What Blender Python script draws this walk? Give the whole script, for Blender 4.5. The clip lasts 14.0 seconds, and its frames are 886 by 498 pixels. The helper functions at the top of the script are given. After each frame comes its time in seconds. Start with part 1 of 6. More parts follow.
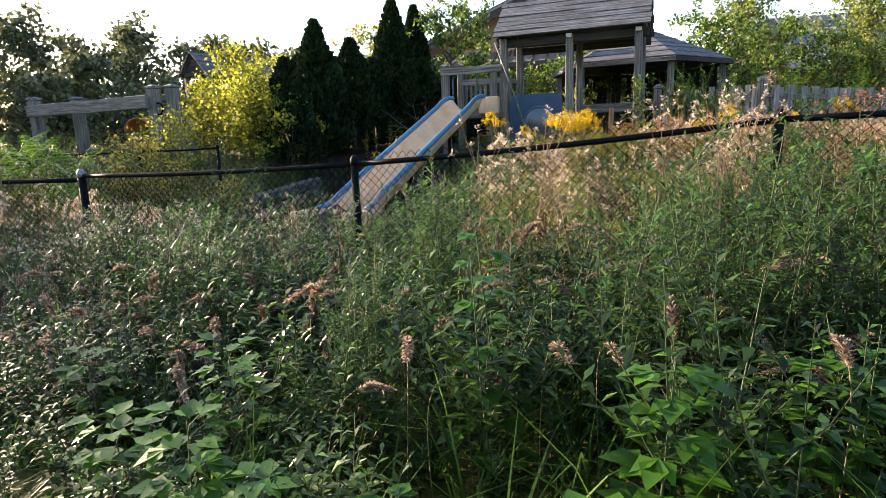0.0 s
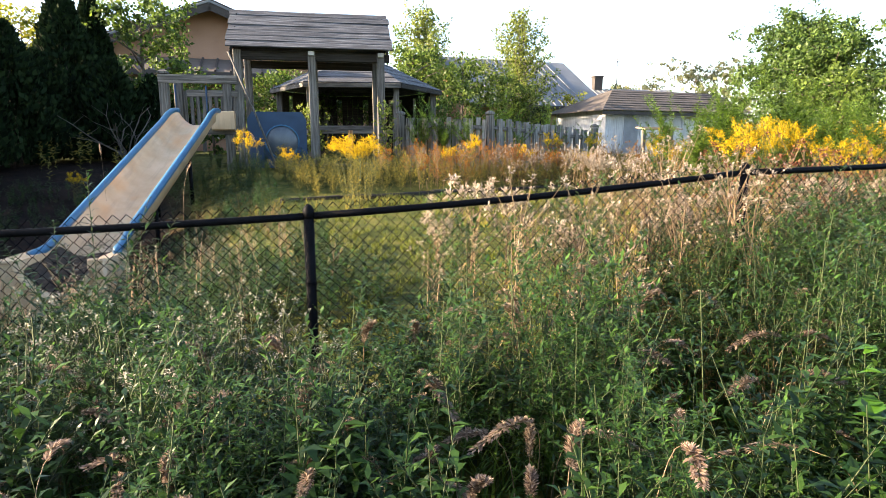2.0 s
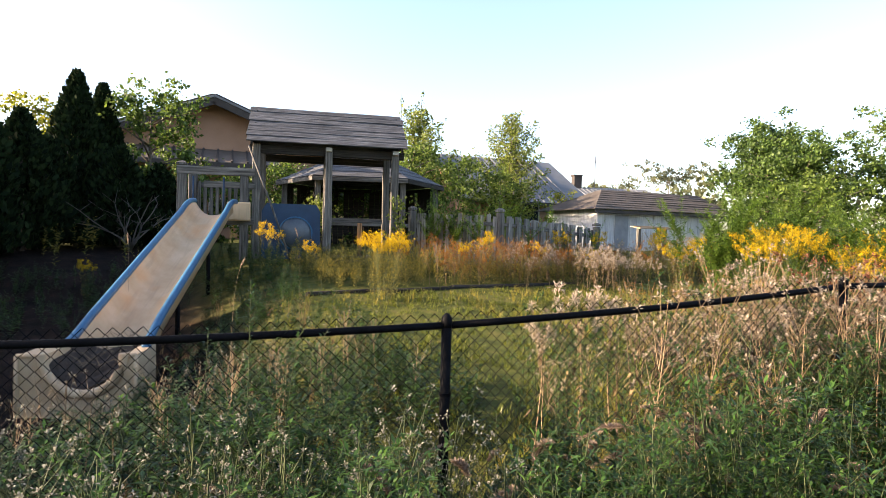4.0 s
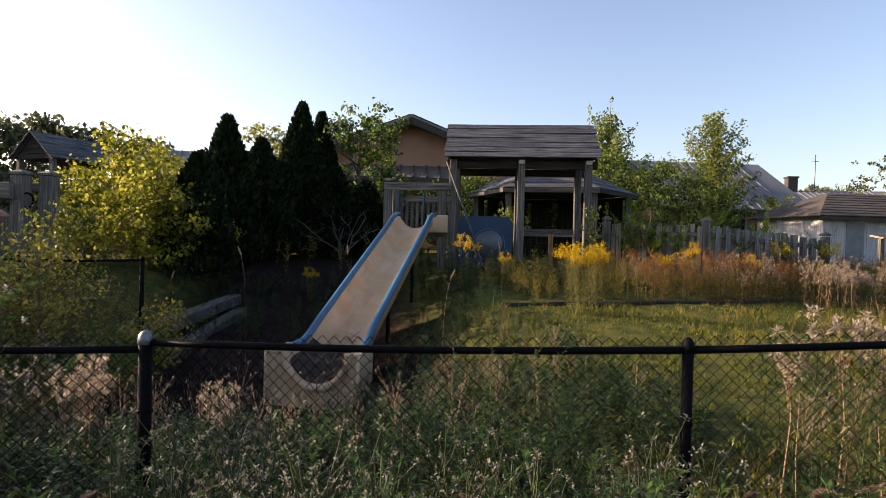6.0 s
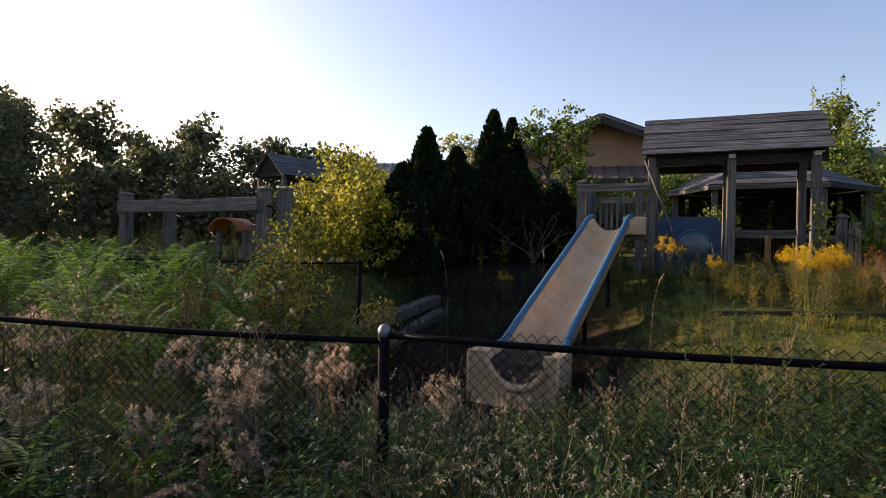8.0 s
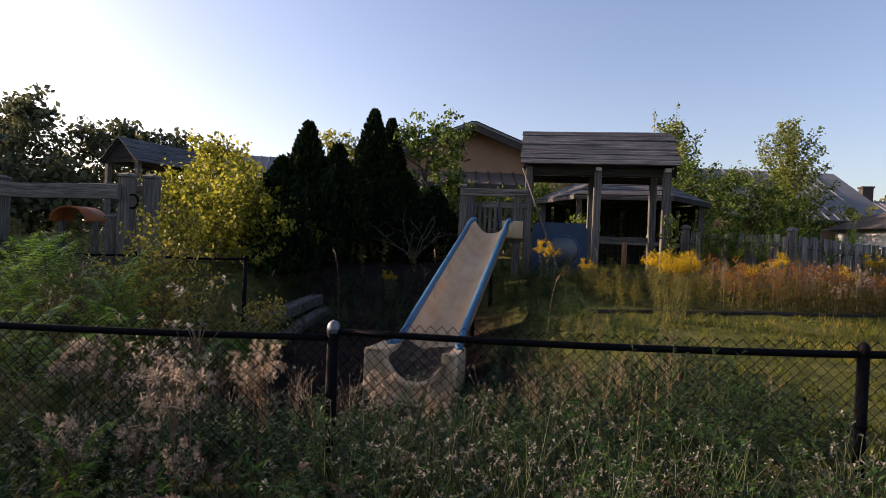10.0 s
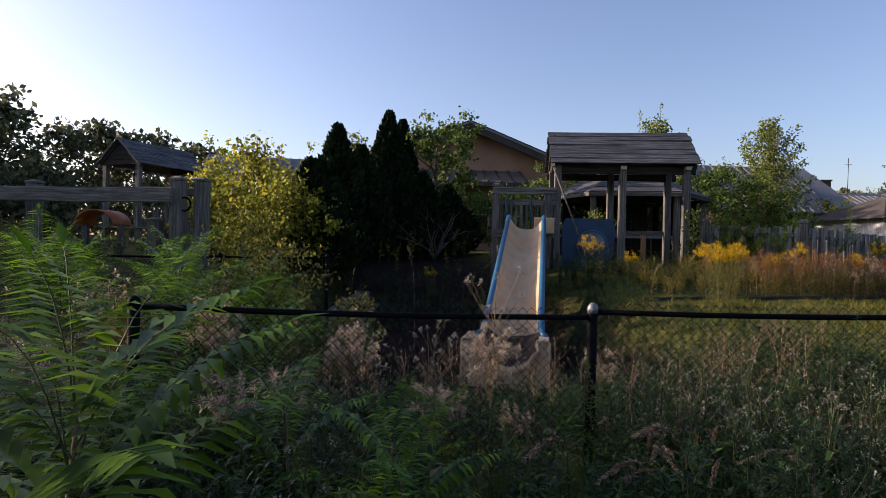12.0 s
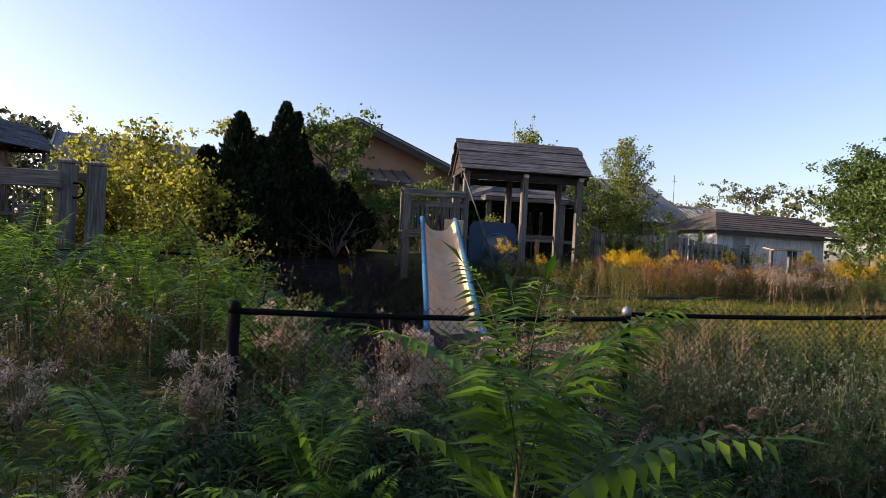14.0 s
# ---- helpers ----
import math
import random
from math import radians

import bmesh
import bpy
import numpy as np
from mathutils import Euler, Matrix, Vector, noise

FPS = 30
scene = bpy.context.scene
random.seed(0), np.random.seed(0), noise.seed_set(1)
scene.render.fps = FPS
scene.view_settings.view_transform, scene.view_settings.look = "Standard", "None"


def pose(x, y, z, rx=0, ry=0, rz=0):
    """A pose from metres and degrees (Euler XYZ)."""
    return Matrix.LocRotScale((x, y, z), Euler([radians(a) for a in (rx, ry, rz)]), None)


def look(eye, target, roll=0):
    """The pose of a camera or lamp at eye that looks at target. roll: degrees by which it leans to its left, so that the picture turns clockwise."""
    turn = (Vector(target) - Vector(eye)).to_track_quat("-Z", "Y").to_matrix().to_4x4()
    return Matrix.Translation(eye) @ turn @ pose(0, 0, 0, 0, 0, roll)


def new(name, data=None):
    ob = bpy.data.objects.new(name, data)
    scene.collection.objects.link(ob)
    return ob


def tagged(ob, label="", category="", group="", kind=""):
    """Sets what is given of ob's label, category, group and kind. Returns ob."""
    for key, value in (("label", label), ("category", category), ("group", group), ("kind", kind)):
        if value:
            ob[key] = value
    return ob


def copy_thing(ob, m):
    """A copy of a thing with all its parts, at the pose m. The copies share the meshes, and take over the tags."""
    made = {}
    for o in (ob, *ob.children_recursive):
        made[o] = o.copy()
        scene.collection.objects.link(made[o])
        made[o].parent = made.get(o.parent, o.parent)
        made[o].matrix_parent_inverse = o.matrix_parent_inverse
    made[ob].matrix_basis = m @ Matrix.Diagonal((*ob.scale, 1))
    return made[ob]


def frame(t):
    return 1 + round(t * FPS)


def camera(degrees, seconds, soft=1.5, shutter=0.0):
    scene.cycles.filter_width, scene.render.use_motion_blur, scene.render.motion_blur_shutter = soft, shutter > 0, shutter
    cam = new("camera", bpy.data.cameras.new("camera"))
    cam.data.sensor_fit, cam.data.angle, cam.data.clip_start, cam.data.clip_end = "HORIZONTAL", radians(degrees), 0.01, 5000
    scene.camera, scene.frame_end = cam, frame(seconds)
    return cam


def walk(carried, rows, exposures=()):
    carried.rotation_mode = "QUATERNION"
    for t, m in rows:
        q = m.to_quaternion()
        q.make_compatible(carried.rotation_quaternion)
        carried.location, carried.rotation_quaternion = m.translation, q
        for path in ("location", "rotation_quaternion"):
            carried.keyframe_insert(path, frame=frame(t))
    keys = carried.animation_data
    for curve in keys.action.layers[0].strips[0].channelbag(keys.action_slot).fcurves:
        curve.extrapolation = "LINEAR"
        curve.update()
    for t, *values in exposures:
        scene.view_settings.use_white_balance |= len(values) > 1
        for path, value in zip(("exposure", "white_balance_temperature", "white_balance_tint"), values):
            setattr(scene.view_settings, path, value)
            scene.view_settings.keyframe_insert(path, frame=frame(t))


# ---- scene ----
cam = camera(75.3, 14.0, soft=0.8)
PATH = [
    (0, (0.863, -0.272, 1.36), (0.636, 1.677, 0.97), -2.0),
    (0.5, (0.416, 0.014, 1.396), (0.76, 1.948, 1.018), -1.0),
    (1, (-0.008, 0.404, 1.418), (0.654, 2.254, 1.043), -0.4),
    (1.5, (-0.481, 0.752, 1.501), (0.296, 2.557, 1.13), 0.0),
    (2, (-1.049, 0.86, 1.566), (-0.192, 2.631, 1.207), 0.1),
    (2.5, (-1.469, 1.024, 1.563), (-0.585, 2.805, 1.347), 0.7),
    (2.7, (-1.616, 1.088, 1.567), (-0.707, 2.866, 1.455), 0.7),
    (4.8, (-1.93, 1.352, 1.716), (-0.987, 3.116, 1.687), 1.5),
    (5, (-1.956, 1.367, 1.717), (-1.149, 3.196, 1.683), 1.3),
    (5.5, (-2.062, 1.375, 1.716), (-1.464, 3.284, 1.685), 1.3),
    (6, (-2.157, 1.38, 1.713), (-1.797, 3.347, 1.681), 1.4),
    (6.5, (-2.235, 1.374, 1.727), (-2.077, 3.368, 1.694), 1.2),
    (7, (-2.298, 1.365, 1.715), (-2.332, 3.365, 1.684), 1.3),
    (7.5, (-2.375, 1.329, 1.716), (-2.598, 3.317, 1.686), 1.2),
    (8, (-2.357, 1.329, 1.697), (-2.633, 3.309, 1.666), 0.9),
    (8.5, (-2.252, 1.33, 1.699), (-2.407, 3.324, 1.676), 0.5),
    (8.7, (-2.193, 1.347, 1.707), (-2.145, 3.346, 1.687), 0.3),
    (10.8, (-3.839, 1.009, 1.637), (-3.631, 2.998, 1.62), 2.6),
    (11, (-4.089, 0.879, 1.66), (-3.922, 2.872, 1.639), 2.3),
    (11.5, (-4.64, 0.713, 1.604), (-4.496, 2.708, 1.584), 2.0),
    (12, (-5.046, 0.852, 1.577), (-4.712, 2.824, 1.556), 1.4),
    (12.5, (-5.366, 0.944, 1.606), (-4.434, 2.713, 1.589), 1.2),
    (13, (-5.672, 0.838, 1.692), (-4.457, 2.427, 1.689), 1.2),
    (13.5, (-6.031, 0.902, 1.686), (-4.807, 2.484, 1.68), 2.5),
    (14, (-6.69, 1.053, 1.598), (-5.871, 2.877, 1.585), 3.0),
]
walk(cam, [(t, look(eye, target, roll)) for t, eye, target, roll in PATH], [(0, 2.4, 7000, 16), (1.0, 2.55, 7100, 16), (2.0, 2.65, 7100, 15), (2.7, 2.7, 7150, 15), (4.8, 1.7, 7300, 22), (5.5, 1.42, 7350, 23), (8, 1.02, 7250, 26), (11, 0.85, 7000, 29), (12.5, 0.76, 6300, 26), (13, 0.76, 6200, 26), (14, 1.1, 6700, 27)])

# ---- light ----
SUN_AZ, SUN_EL = -66.0, 17.0            # degrees: azimuth from +y towards +x, elevation
world = bpy.data.worlds.new("sky")
scene.world = world
world.use_nodes = True
sky = world.node_tree.nodes.new("ShaderNodeTexSky")
sky.sky_type, sky.sun_disc = "NISHITA", False
sky.sun_elevation, sky.sun_rotation = radians(SUN_EL), radians(SUN_AZ)
sky.air_density, sky.dust_density, sky.ozone_density = 1.0, 1.7, 2.2
world.node_tree.nodes["Background"].inputs["Strength"].default_value = 0.13
world.node_tree.links.new(sky.outputs[0], world.node_tree.nodes["Background"].inputs["Color"])
sun = new("sun", bpy.data.lights.new("sun", "SUN"))
sun.data.energy, sun.data.angle, sun.data.color = 5.0, radians(0.6), (1.0, 0.84, 0.62)
az, el = radians(SUN_AZ), radians(SUN_EL)
sun_way = Vector((math.sin(az) * math.cos(el), math.cos(az) * math.cos(el), math.sin(el)))
sun.matrix_world = look(sun_way * 60, (0, 0, 0))

# ---- materials ----


def mat(name, build, rough=0.8, metal=0.0, spec=0.3):
    m = bpy.data.materials.new(name)
    m.use_nodes = True
    nt = m.node_tree
    b = nt.nodes["Principled BSDF"]
    b.inputs["Roughness"].default_value, b.inputs["Metallic"].default_value = rough, metal
    b.inputs["Specular IOR Level"].default_value = spec
    build(nt, b)
    return m


def coords(nt, scale=(1, 1, 1), kind="Object"):
    tc, mp = nt.nodes.new("ShaderNodeTexCoord"), nt.nodes.new("ShaderNodeMapping")
    mp.inputs["Scale"].default_value = scale
    nt.links.new(tc.outputs[kind], mp.inputs["Vector"])
    return mp.outputs[0]


def tex_noise(nt, vec, scale, detail=5.0, rough=0.55):
    n = nt.nodes.new("ShaderNodeTexNoise")
    n.inputs["Scale"].default_value, n.inputs["Detail"].default_value, n.inputs["Roughness"].default_value = scale, detail, rough
    nt.links.new(vec, n.inputs["Vector"])
    return n.outputs["Fac"]


def ramp(nt, fac, stops):
    r = nt.nodes.new("ShaderNodeValToRGB")
    while len(r.color_ramp.elements) < len(stops):
        r.color_ramp.elements.new(0.5)
    for e, (p, c) in zip(r.color_ramp.elements, stops):
        e.position, e.color = p, (*c, 1)
    nt.links.new(fac, r.inputs[0])
    return r.outputs[0]


def mixc(nt, fac, a, b, how="MIX"):
    m = nt.nodes.new("ShaderNodeMix")
    m.data_type, m.blend_type = "RGBA", how
    for sock, v in ((0, fac), (6, a), (7, b)):
        if isinstance(v, (int, float)):
            m.inputs[sock].default_value = v
        elif isinstance(v, tuple):
            m.inputs[sock].default_value = (*v, 1)
        else:
            nt.links.new(v, m.inputs[sock])
    return m.outputs[2]


def bump(nt, b, height, strength=0.4, dist=0.01):
    n = nt.nodes.new("ShaderNodeBump")
    n.inputs["Strength"].default_value, n.inputs["Distance"].default_value = strength, dist
    nt.links.new(height, n.inputs["Height"])
    nt.links.new(n.outputs[0], b.inputs["Normal"])


def wood(name, axis, dark, mid, light, rough=0.85):
    """Weathered timber with its grain along the object's axis x, y or z."""
    def build(nt, b):
        sc = [26, 26, 26]
        sc["xyz".index(axis)] = 1.3
        grain = tex_noise(nt, coords(nt, tuple(sc)), 1.0, 6, 0.65)
        stain = tex_noise(nt, coords(nt), 1.7, 4)
        col = ramp(nt, grain, [(0.3, dark), (0.5, mid), (0.72, light)])
        info = nt.nodes.new("ShaderNodeObjectInfo")
        col = mixc(nt, 0.55, col, ramp(nt, stain, [(0.3, (0.45, 0.44, 0.42)), (0.7, (1.0, 0.98, 0.95))]), "MULTIPLY")
        col = mixc(nt, 0.5, col, ramp(nt, info.outputs["Random"], [(0, (0.55, 0.55, 0.56)), (1, (1, 0.98, 0.95))]), "MULTIPLY")
        nt.links.new(col, b.inputs["Base Color"])
        bump(nt, b, grain, 0.7, 0.006)
    return mat(name, build, rough, spec=0.2)


GREY = ((0.045, 0.042, 0.039), (0.15, 0.142, 0.13), (0.30, 0.285, 0.26))
wood_x, wood_y, wood_z = (wood("weathered_wood_" + a, a, *GREY) for a in "xyz")
SHIN = ((0.022, 0.023, 0.026), (0.09, 0.094, 0.104), (0.25, 0.255, 0.27))
# Lighter copy of the grey timber, with the sun on the pickets in its colour.
picket_wood = wood("sunlit_pickets", "z", (0.09, 0.085, 0.08), (0.27, 0.26, 0.24), (0.46, 0.44, 0.41))
roof_wood = wood("weathered_roof_boards", "x", *SHIN)
# Darker copy of the grey timber: shade under the roofs is in its colour.
wood_dark = wood("dark_and_shaded_timber", "x", (0.016, 0.014, 0.012), (0.04, 0.035, 0.03), (0.08, 0.072, 0.062))


def plain(name, lo, hi, scale=6, rough=0.7, metal=0.0, bmp=0.15, spec=0.3, fine=60):
    def build(nt, b):
        v = coords(nt)
        big, small = tex_noise(nt, v, scale, 5), tex_noise(nt, v, fine, 3)
        col = mixc(nt, 0.3, ramp(nt, big, [(0.3, lo), (0.7, hi)]), ramp(nt, small, [(0.3, lo), (0.7, hi)]))
        nt.links.new(col, b.inputs["Base Color"])
        if bmp:
            bump(nt, b, small, bmp, 0.004)
    return mat(name, build, rough, metal, spec)


def leaf(name, c1, c2, trans=0.45, rough=0.55, shine=0.35):
    """Leaf: diffuse and translucent, each leaf of its own shade."""
    m = bpy.data.materials.new(name)
    m.use_nodes = True
    nt = m.node_tree
    b, out = nt.nodes["Principled BSDF"], nt.nodes["Material Output"]
    geo = nt.nodes.new("ShaderNodeNewGeometry")
    big = tex_noise(nt, coords(nt), 0.9, 3)
    col = ramp(nt, geo.outputs["Random Per Island"], [(0.0, tuple(c * 0.6 for c in c1)), (0.55, tuple((a + b) / 2 for a, b in zip(c1, c2))), (1.0, tuple(c * 1.2 for c in c2))])
    col = mixc(nt, 0.45, col, ramp(nt, big, [(0.35, (0.55, 0.62, 0.55)), (0.65, (1.1, 1.02, 0.88))]), "MULTIPLY")
    nt.links.new(col, b.inputs["Base Color"])
    b.inputs["Roughness"].default_value, b.inputs["Specular IOR Level"].default_value = rough, shine
    t, mx = nt.nodes.new("ShaderNodeBsdfTranslucent"), nt.nodes.new("ShaderNodeMixShader")
    nt.links.new(col, t.inputs["Color"])
    mx.inputs[0].default_value = trans
    nt.links.new(b.outputs[0], mx.inputs[1])
    nt.links.new(t.outputs[0], mx.inputs[2])
    nt.links.new(mx.outputs[0], out.inputs["Surface"])
    return m


leaf_weed = leaf("weed_leaves", (0.010, 0.034, 0.008), (0.042, 0.095, 0.018), 0.36, 0.42, 0.3)
leaf_bush = leaf("small_grey_green_leaves", (0.018, 0.058, 0.012), (0.072, 0.155, 0.03), 0.42, 0.4, 0.4)
# Lawn blades are brightened and yellowed, so their colour carries sunlight.
leaf_lawn = leaf("sunlit_lawn_blades", (0.09, 0.12, 0.018), (0.22, 0.23, 0.04), 0.5, 0.45, 0.3)
leaf_dock = leaf("red_brown_dock_seeds", (0.13, 0.05, 0.03), (0.30, 0.14, 0.085), 0.4, 0.8, 0.1)
leaf_grass = leaf("grass_blades", (0.025, 0.07, 0.01), (0.09, 0.165, 0.025), 0.45, 0.45, 0.25)
leaf_broad = leaf("broad_leaves", (0.02, 0.08, 0.01), (0.07, 0.18, 0.02), 0.5, 0.4, 0.35)
leaf_sumac = leaf("sumac_leaflets", (0.045, 0.145, 0.008), (0.19, 0.35, 0.02), 0.58, 0.4, 0.35)
leaf_dry = leaf("dry_stalks", (0.16, 0.105, 0.06), (0.32, 0.23, 0.13), 0.35, 0.8, 0.1)
leaf_silver = leaf("silvery_seedheads", (0.20, 0.19, 0.155), (0.40, 0.38, 0.33), 0.4, 0.9, 0.05)
leaf_fresh = leaf("fresh_green_shoots", (0.06, 0.13, 0.015), (0.17, 0.27, 0.04), 0.5)
leaf_fluff = leaf("dry_seed_fluff", (0.34, 0.27, 0.21), (0.60, 0.50, 0.41), 0.5, 0.9, 0.05)
leaf_plume = leaf("pinkish_brown_plumes", (0.22, 0.15, 0.12), (0.44, 0.34, 0.27), 0.4, 0.9, 0.05)
leaf_gold = leaf("goldenrod_flowers", (0.60, 0.37, 0.012), (0.80, 0.57, 0.03), 0.4, 0.8, 0.1)
leaf_rust = leaf("rust_brown_seedheads", (0.22, 0.085, 0.025), (0.44, 0.21, 0.055), 0.45, 0.9, 0.05)
leaf_olive = leaf("yellowing_herbs", (0.17, 0.16, 0.025), (0.40, 0.32, 0.065), 0.5)
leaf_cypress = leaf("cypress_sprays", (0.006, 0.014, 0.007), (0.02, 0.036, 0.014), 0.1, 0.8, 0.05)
leaf_tree = leaf("tree_leaves", (0.045, 0.09, 0.015), (0.14, 0.20, 0.035), 0.5)
leaf_dark = leaf("dense_tree_leaves", (0.03, 0.07, 0.012), (0.095, 0.155, 0.03), 0.4)
leaf_birch = leaf("birch_leaves", (0.08, 0.125, 0.018), (0.23, 0.27, 0.055), 0.5)
# Far leaves are lightened and dulled; the haze is mixed into their colour.
leaf_wood = leaf("far_wood_leaves", (0.06, 0.075, 0.035), (0.14, 0.15, 0.075), 0.35)
leaf_yellow = leaf("yellow_green_leaves", (0.11, 0.15, 0.015), (0.36, 0.34, 0.04), 0.55)
bark = plain("bark", (0.06, 0.045, 0.035), (0.16, 0.13, 0.10), 9, 0.9, bmp=0.6)
stem_green = plain("green_stems", (0.025, 0.04, 0.014), (0.06, 0.075, 0.028), 9, 0.7)
stem_brown = plain("brown_stems", (0.12, 0.08, 0.05), (0.24, 0.17, 0.10), 9, 0.8)
black_vinyl = plain("black_vinyl_coating", (0.003, 0.003, 0.0035), (0.007, 0.007, 0.008), 12, 0.55, bmp=0.1, spec=0.04)
cap_metal = plain("dull_aluminium_cap", (0.09, 0.095, 0.11), (0.22, 0.23, 0.25), 30, 0.5, 0.5)
blue_plastic = plain("faded_blue_plastic", (0.008, 0.075, 0.15), (0.018, 0.12, 0.23), 5, 0.4, bmp=0.1, spec=0.5)
blue_panel = plain("dark_blue_panel", (0.005, 0.026, 0.06), (0.010, 0.045, 0.10), 3, 0.5, bmp=0.1, spec=0.4)
concrete = plain("grey_concrete", (0.22, 0.21, 0.19), (0.36, 0.34, 0.31), 5, 0.9, bmp=0.4)


def slide_build(nt, b):
    v = coords(nt)
    big, streak = tex_noise(nt, v, 2.2, 4), tex_noise(nt, coords(nt, (14, 1.2, 1.2)), 1.0, 5)
    col = ramp(nt, big, [(0.3, (0.47, 0.31, 0.17)), (0.7, (0.60, 0.43, 0.27))])
    col = mixc(nt, ramp(nt, streak, [(0.5, (0, 0, 0)), (0.78, (0.55, 0.55, 0.55))]), col, (0.33, 0.24, 0.15))
    # Broad orange patches: warm sunlight on the slide, put into the colour.
    col = mixc(nt, ramp(nt, tex_noise(nt, coords(nt, (0.8, 0.5, 0.5)), 1.6, 3), [(0.55, (0, 0, 0)), (0.72, (0.7, 0.7, 0.7))]), col, (0.62, 0.30, 0.11))
    nt.links.new(col, b.inputs["Base Color"])
    bump(nt, b, tex_noise(nt, v, 70, 3), 0.12, 0.003)


slide_cream = mat("sun_faded_cream_plastic", slide_build, 0.55, spec=0.3)


def ground_build(nt, b):
    v = coords(nt)
    n1, n2, n3 = tex_noise(nt, v, 0.35, 4), tex_noise(nt, v, 3.0, 6), tex_noise(nt, v, 45, 3)
    grass = ramp(nt, n2, [(0.3, (0.025, 0.036, 0.011)), (0.5, (0.075, 0.085, 0.02)), (0.75, (0.15, 0.13, 0.04))])
    # Near-black tone: dark pit soil, with the shade lying over it in the colour.
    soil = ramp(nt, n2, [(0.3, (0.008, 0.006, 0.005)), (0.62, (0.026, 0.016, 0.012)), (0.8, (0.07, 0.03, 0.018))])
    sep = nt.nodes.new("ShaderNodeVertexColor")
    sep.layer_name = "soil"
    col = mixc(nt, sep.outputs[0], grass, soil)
    col = mixc(nt, 0.5, col, ramp(nt, n3, [(0.3, (0.5, 0.5, 0.5)), (0.7, (1, 1, 1))]), "MULTIPLY")
    nt.links.new(col, b.inputs["Base Color"])
    bump(nt, b, n3, 0.8, 0.03)


ground_mat = mat("soil_and_short_grass", ground_build, 0.95, spec=0.1)


def brick_build(nt, b):
    v = coords(nt)
    n, f = tex_noise(nt, v, 0.6, 4), tex_noise(nt, v, 25, 4)
    col = ramp(nt, n, [(0.3, (0.30, 0.17, 0.11)), (0.7, (0.40, 0.235, 0.16))])
    col = mixc(nt, 0.4, col, ramp(nt, f, [(0.3, (0.6, 0.55, 0.5)), (0.7, (1, 1, 1))]), "MULTIPLY")
    nt.links.new(col, b.inputs["Base Color"])
    bump(nt, b, f, 0.4, 0.01)


house_wall = mat("brown_brick_wall", brick_build, 0.9, spec=0.15)
fascia = plain("dark_brown_fascia", (0.03, 0.024, 0.022), (0.06, 0.05, 0.045), 4, 0.7)
metal_roof = plain("grey_standing_seam_roof", (0.11, 0.115, 0.12), (0.19, 0.195, 0.20), 0.8, 0.65, 0.0, bmp=0.05)
shingle = plain("brown_grey_shingles", (0.04, 0.034, 0.03), (0.10, 0.083, 0.072), 1.5, 0.95, bmp=0.5, fine=14)
shed_paint = wood("flaking_white_boards", "z", (0.40, 0.41, 0.43), (0.64, 0.66, 0.69), (0.82, 0.84, 0.86), 0.8)
window_glass = plain("dark_window_glass", (0.01, 0.012, 0.015), (0.02, 0.024, 0.03), 2, 0.08, bmp=0, spec=0.6)
bubble_mat = plain("scuffed_clear_bubble", (0.025, 0.04, 0.055), (0.09, 0.11, 0.13), 3, 0.3, bmp=0.1, spec=0.5)
orange_plastic = plain("orange_plastic_roof", (0.26, 0.07, 0.02), (0.38, 0.11, 0.03), 3, 0.5)
trim_pale = plain("pale_weathered_trim", (0.35, 0.34, 0.31), (0.55, 0.53, 0.49), 8, 0.8)

# ---- mesh helpers ----
rng = np.random.default_rng(7)


def mesh_from(name, V, F, material, smooth=False):
    me = bpy.data.meshes.new(name)
    me.from_pydata([tuple(v) for v in V], [], F)
    me.materials.append(material)
    if smooth:
        me.polygons.foreach_set("use_smooth", [True] * len(me.polygons))
    me.update()
    return me


def piece(name, shapes, material, parent=None, label="", smooth=False):
    """One mesh object out of a list of (verts, faces) shapes."""
    V, F = [], []
    for v, f in shapes:
        o = len(V)
        V += list(v)
        F += [tuple(o + i for i in q) for q in f]
    ob = new(name, mesh_from(name, V, F, material, smooth))
    if parent is not None:
        ob.parent = parent
    if label:
        ob["label"] = label
    return ob


def beam(p0, p1, w, h, up=(0, 0, 1), c=0.008, seg=1, warp=0.0):
    """A chamfered timber from p0 to p1, w across and h along up; warp bends it a little."""
    a, b = Vector(p0), Vector(p1)
    d = (b - a).normalized()
    s = d.cross(Vector(up))
    s = s.normalized() if s.length > 1e-4 else Vector((1, 0, 0))
    u = s.cross(d).normalized()
    prof = [(w / 2 - c, h / 2), (w / 2, h / 2 - c), (w / 2, -h / 2 + c), (w / 2 - c, -h / 2),
            (-w / 2 + c, -h / 2), (-w / 2, -h / 2 + c), (-w / 2, h / 2 - c), (-w / 2 + c, h / 2)]
    V, F = [], []
    for k in range(seg + 1):
        q = a.lerp(b, k / seg)
        if warp and 0 < k < seg:
            q = q + u * random.uniform(-warp, warp) + s * random.uniform(-warp, warp)
        V += [q + s * x + u * y for x, y in prof]
    for k in range(seg):
        for i in range(8):
            j = (i + 1) % 8
            F.append((k * 8 + i, k * 8 + j, k * 8 + 8 + j, k * 8 + 8 + i))
    F.append(tuple(range(8)))
    F.append(tuple(reversed(range(seg * 8, seg * 8 + 8))))
    return V, F


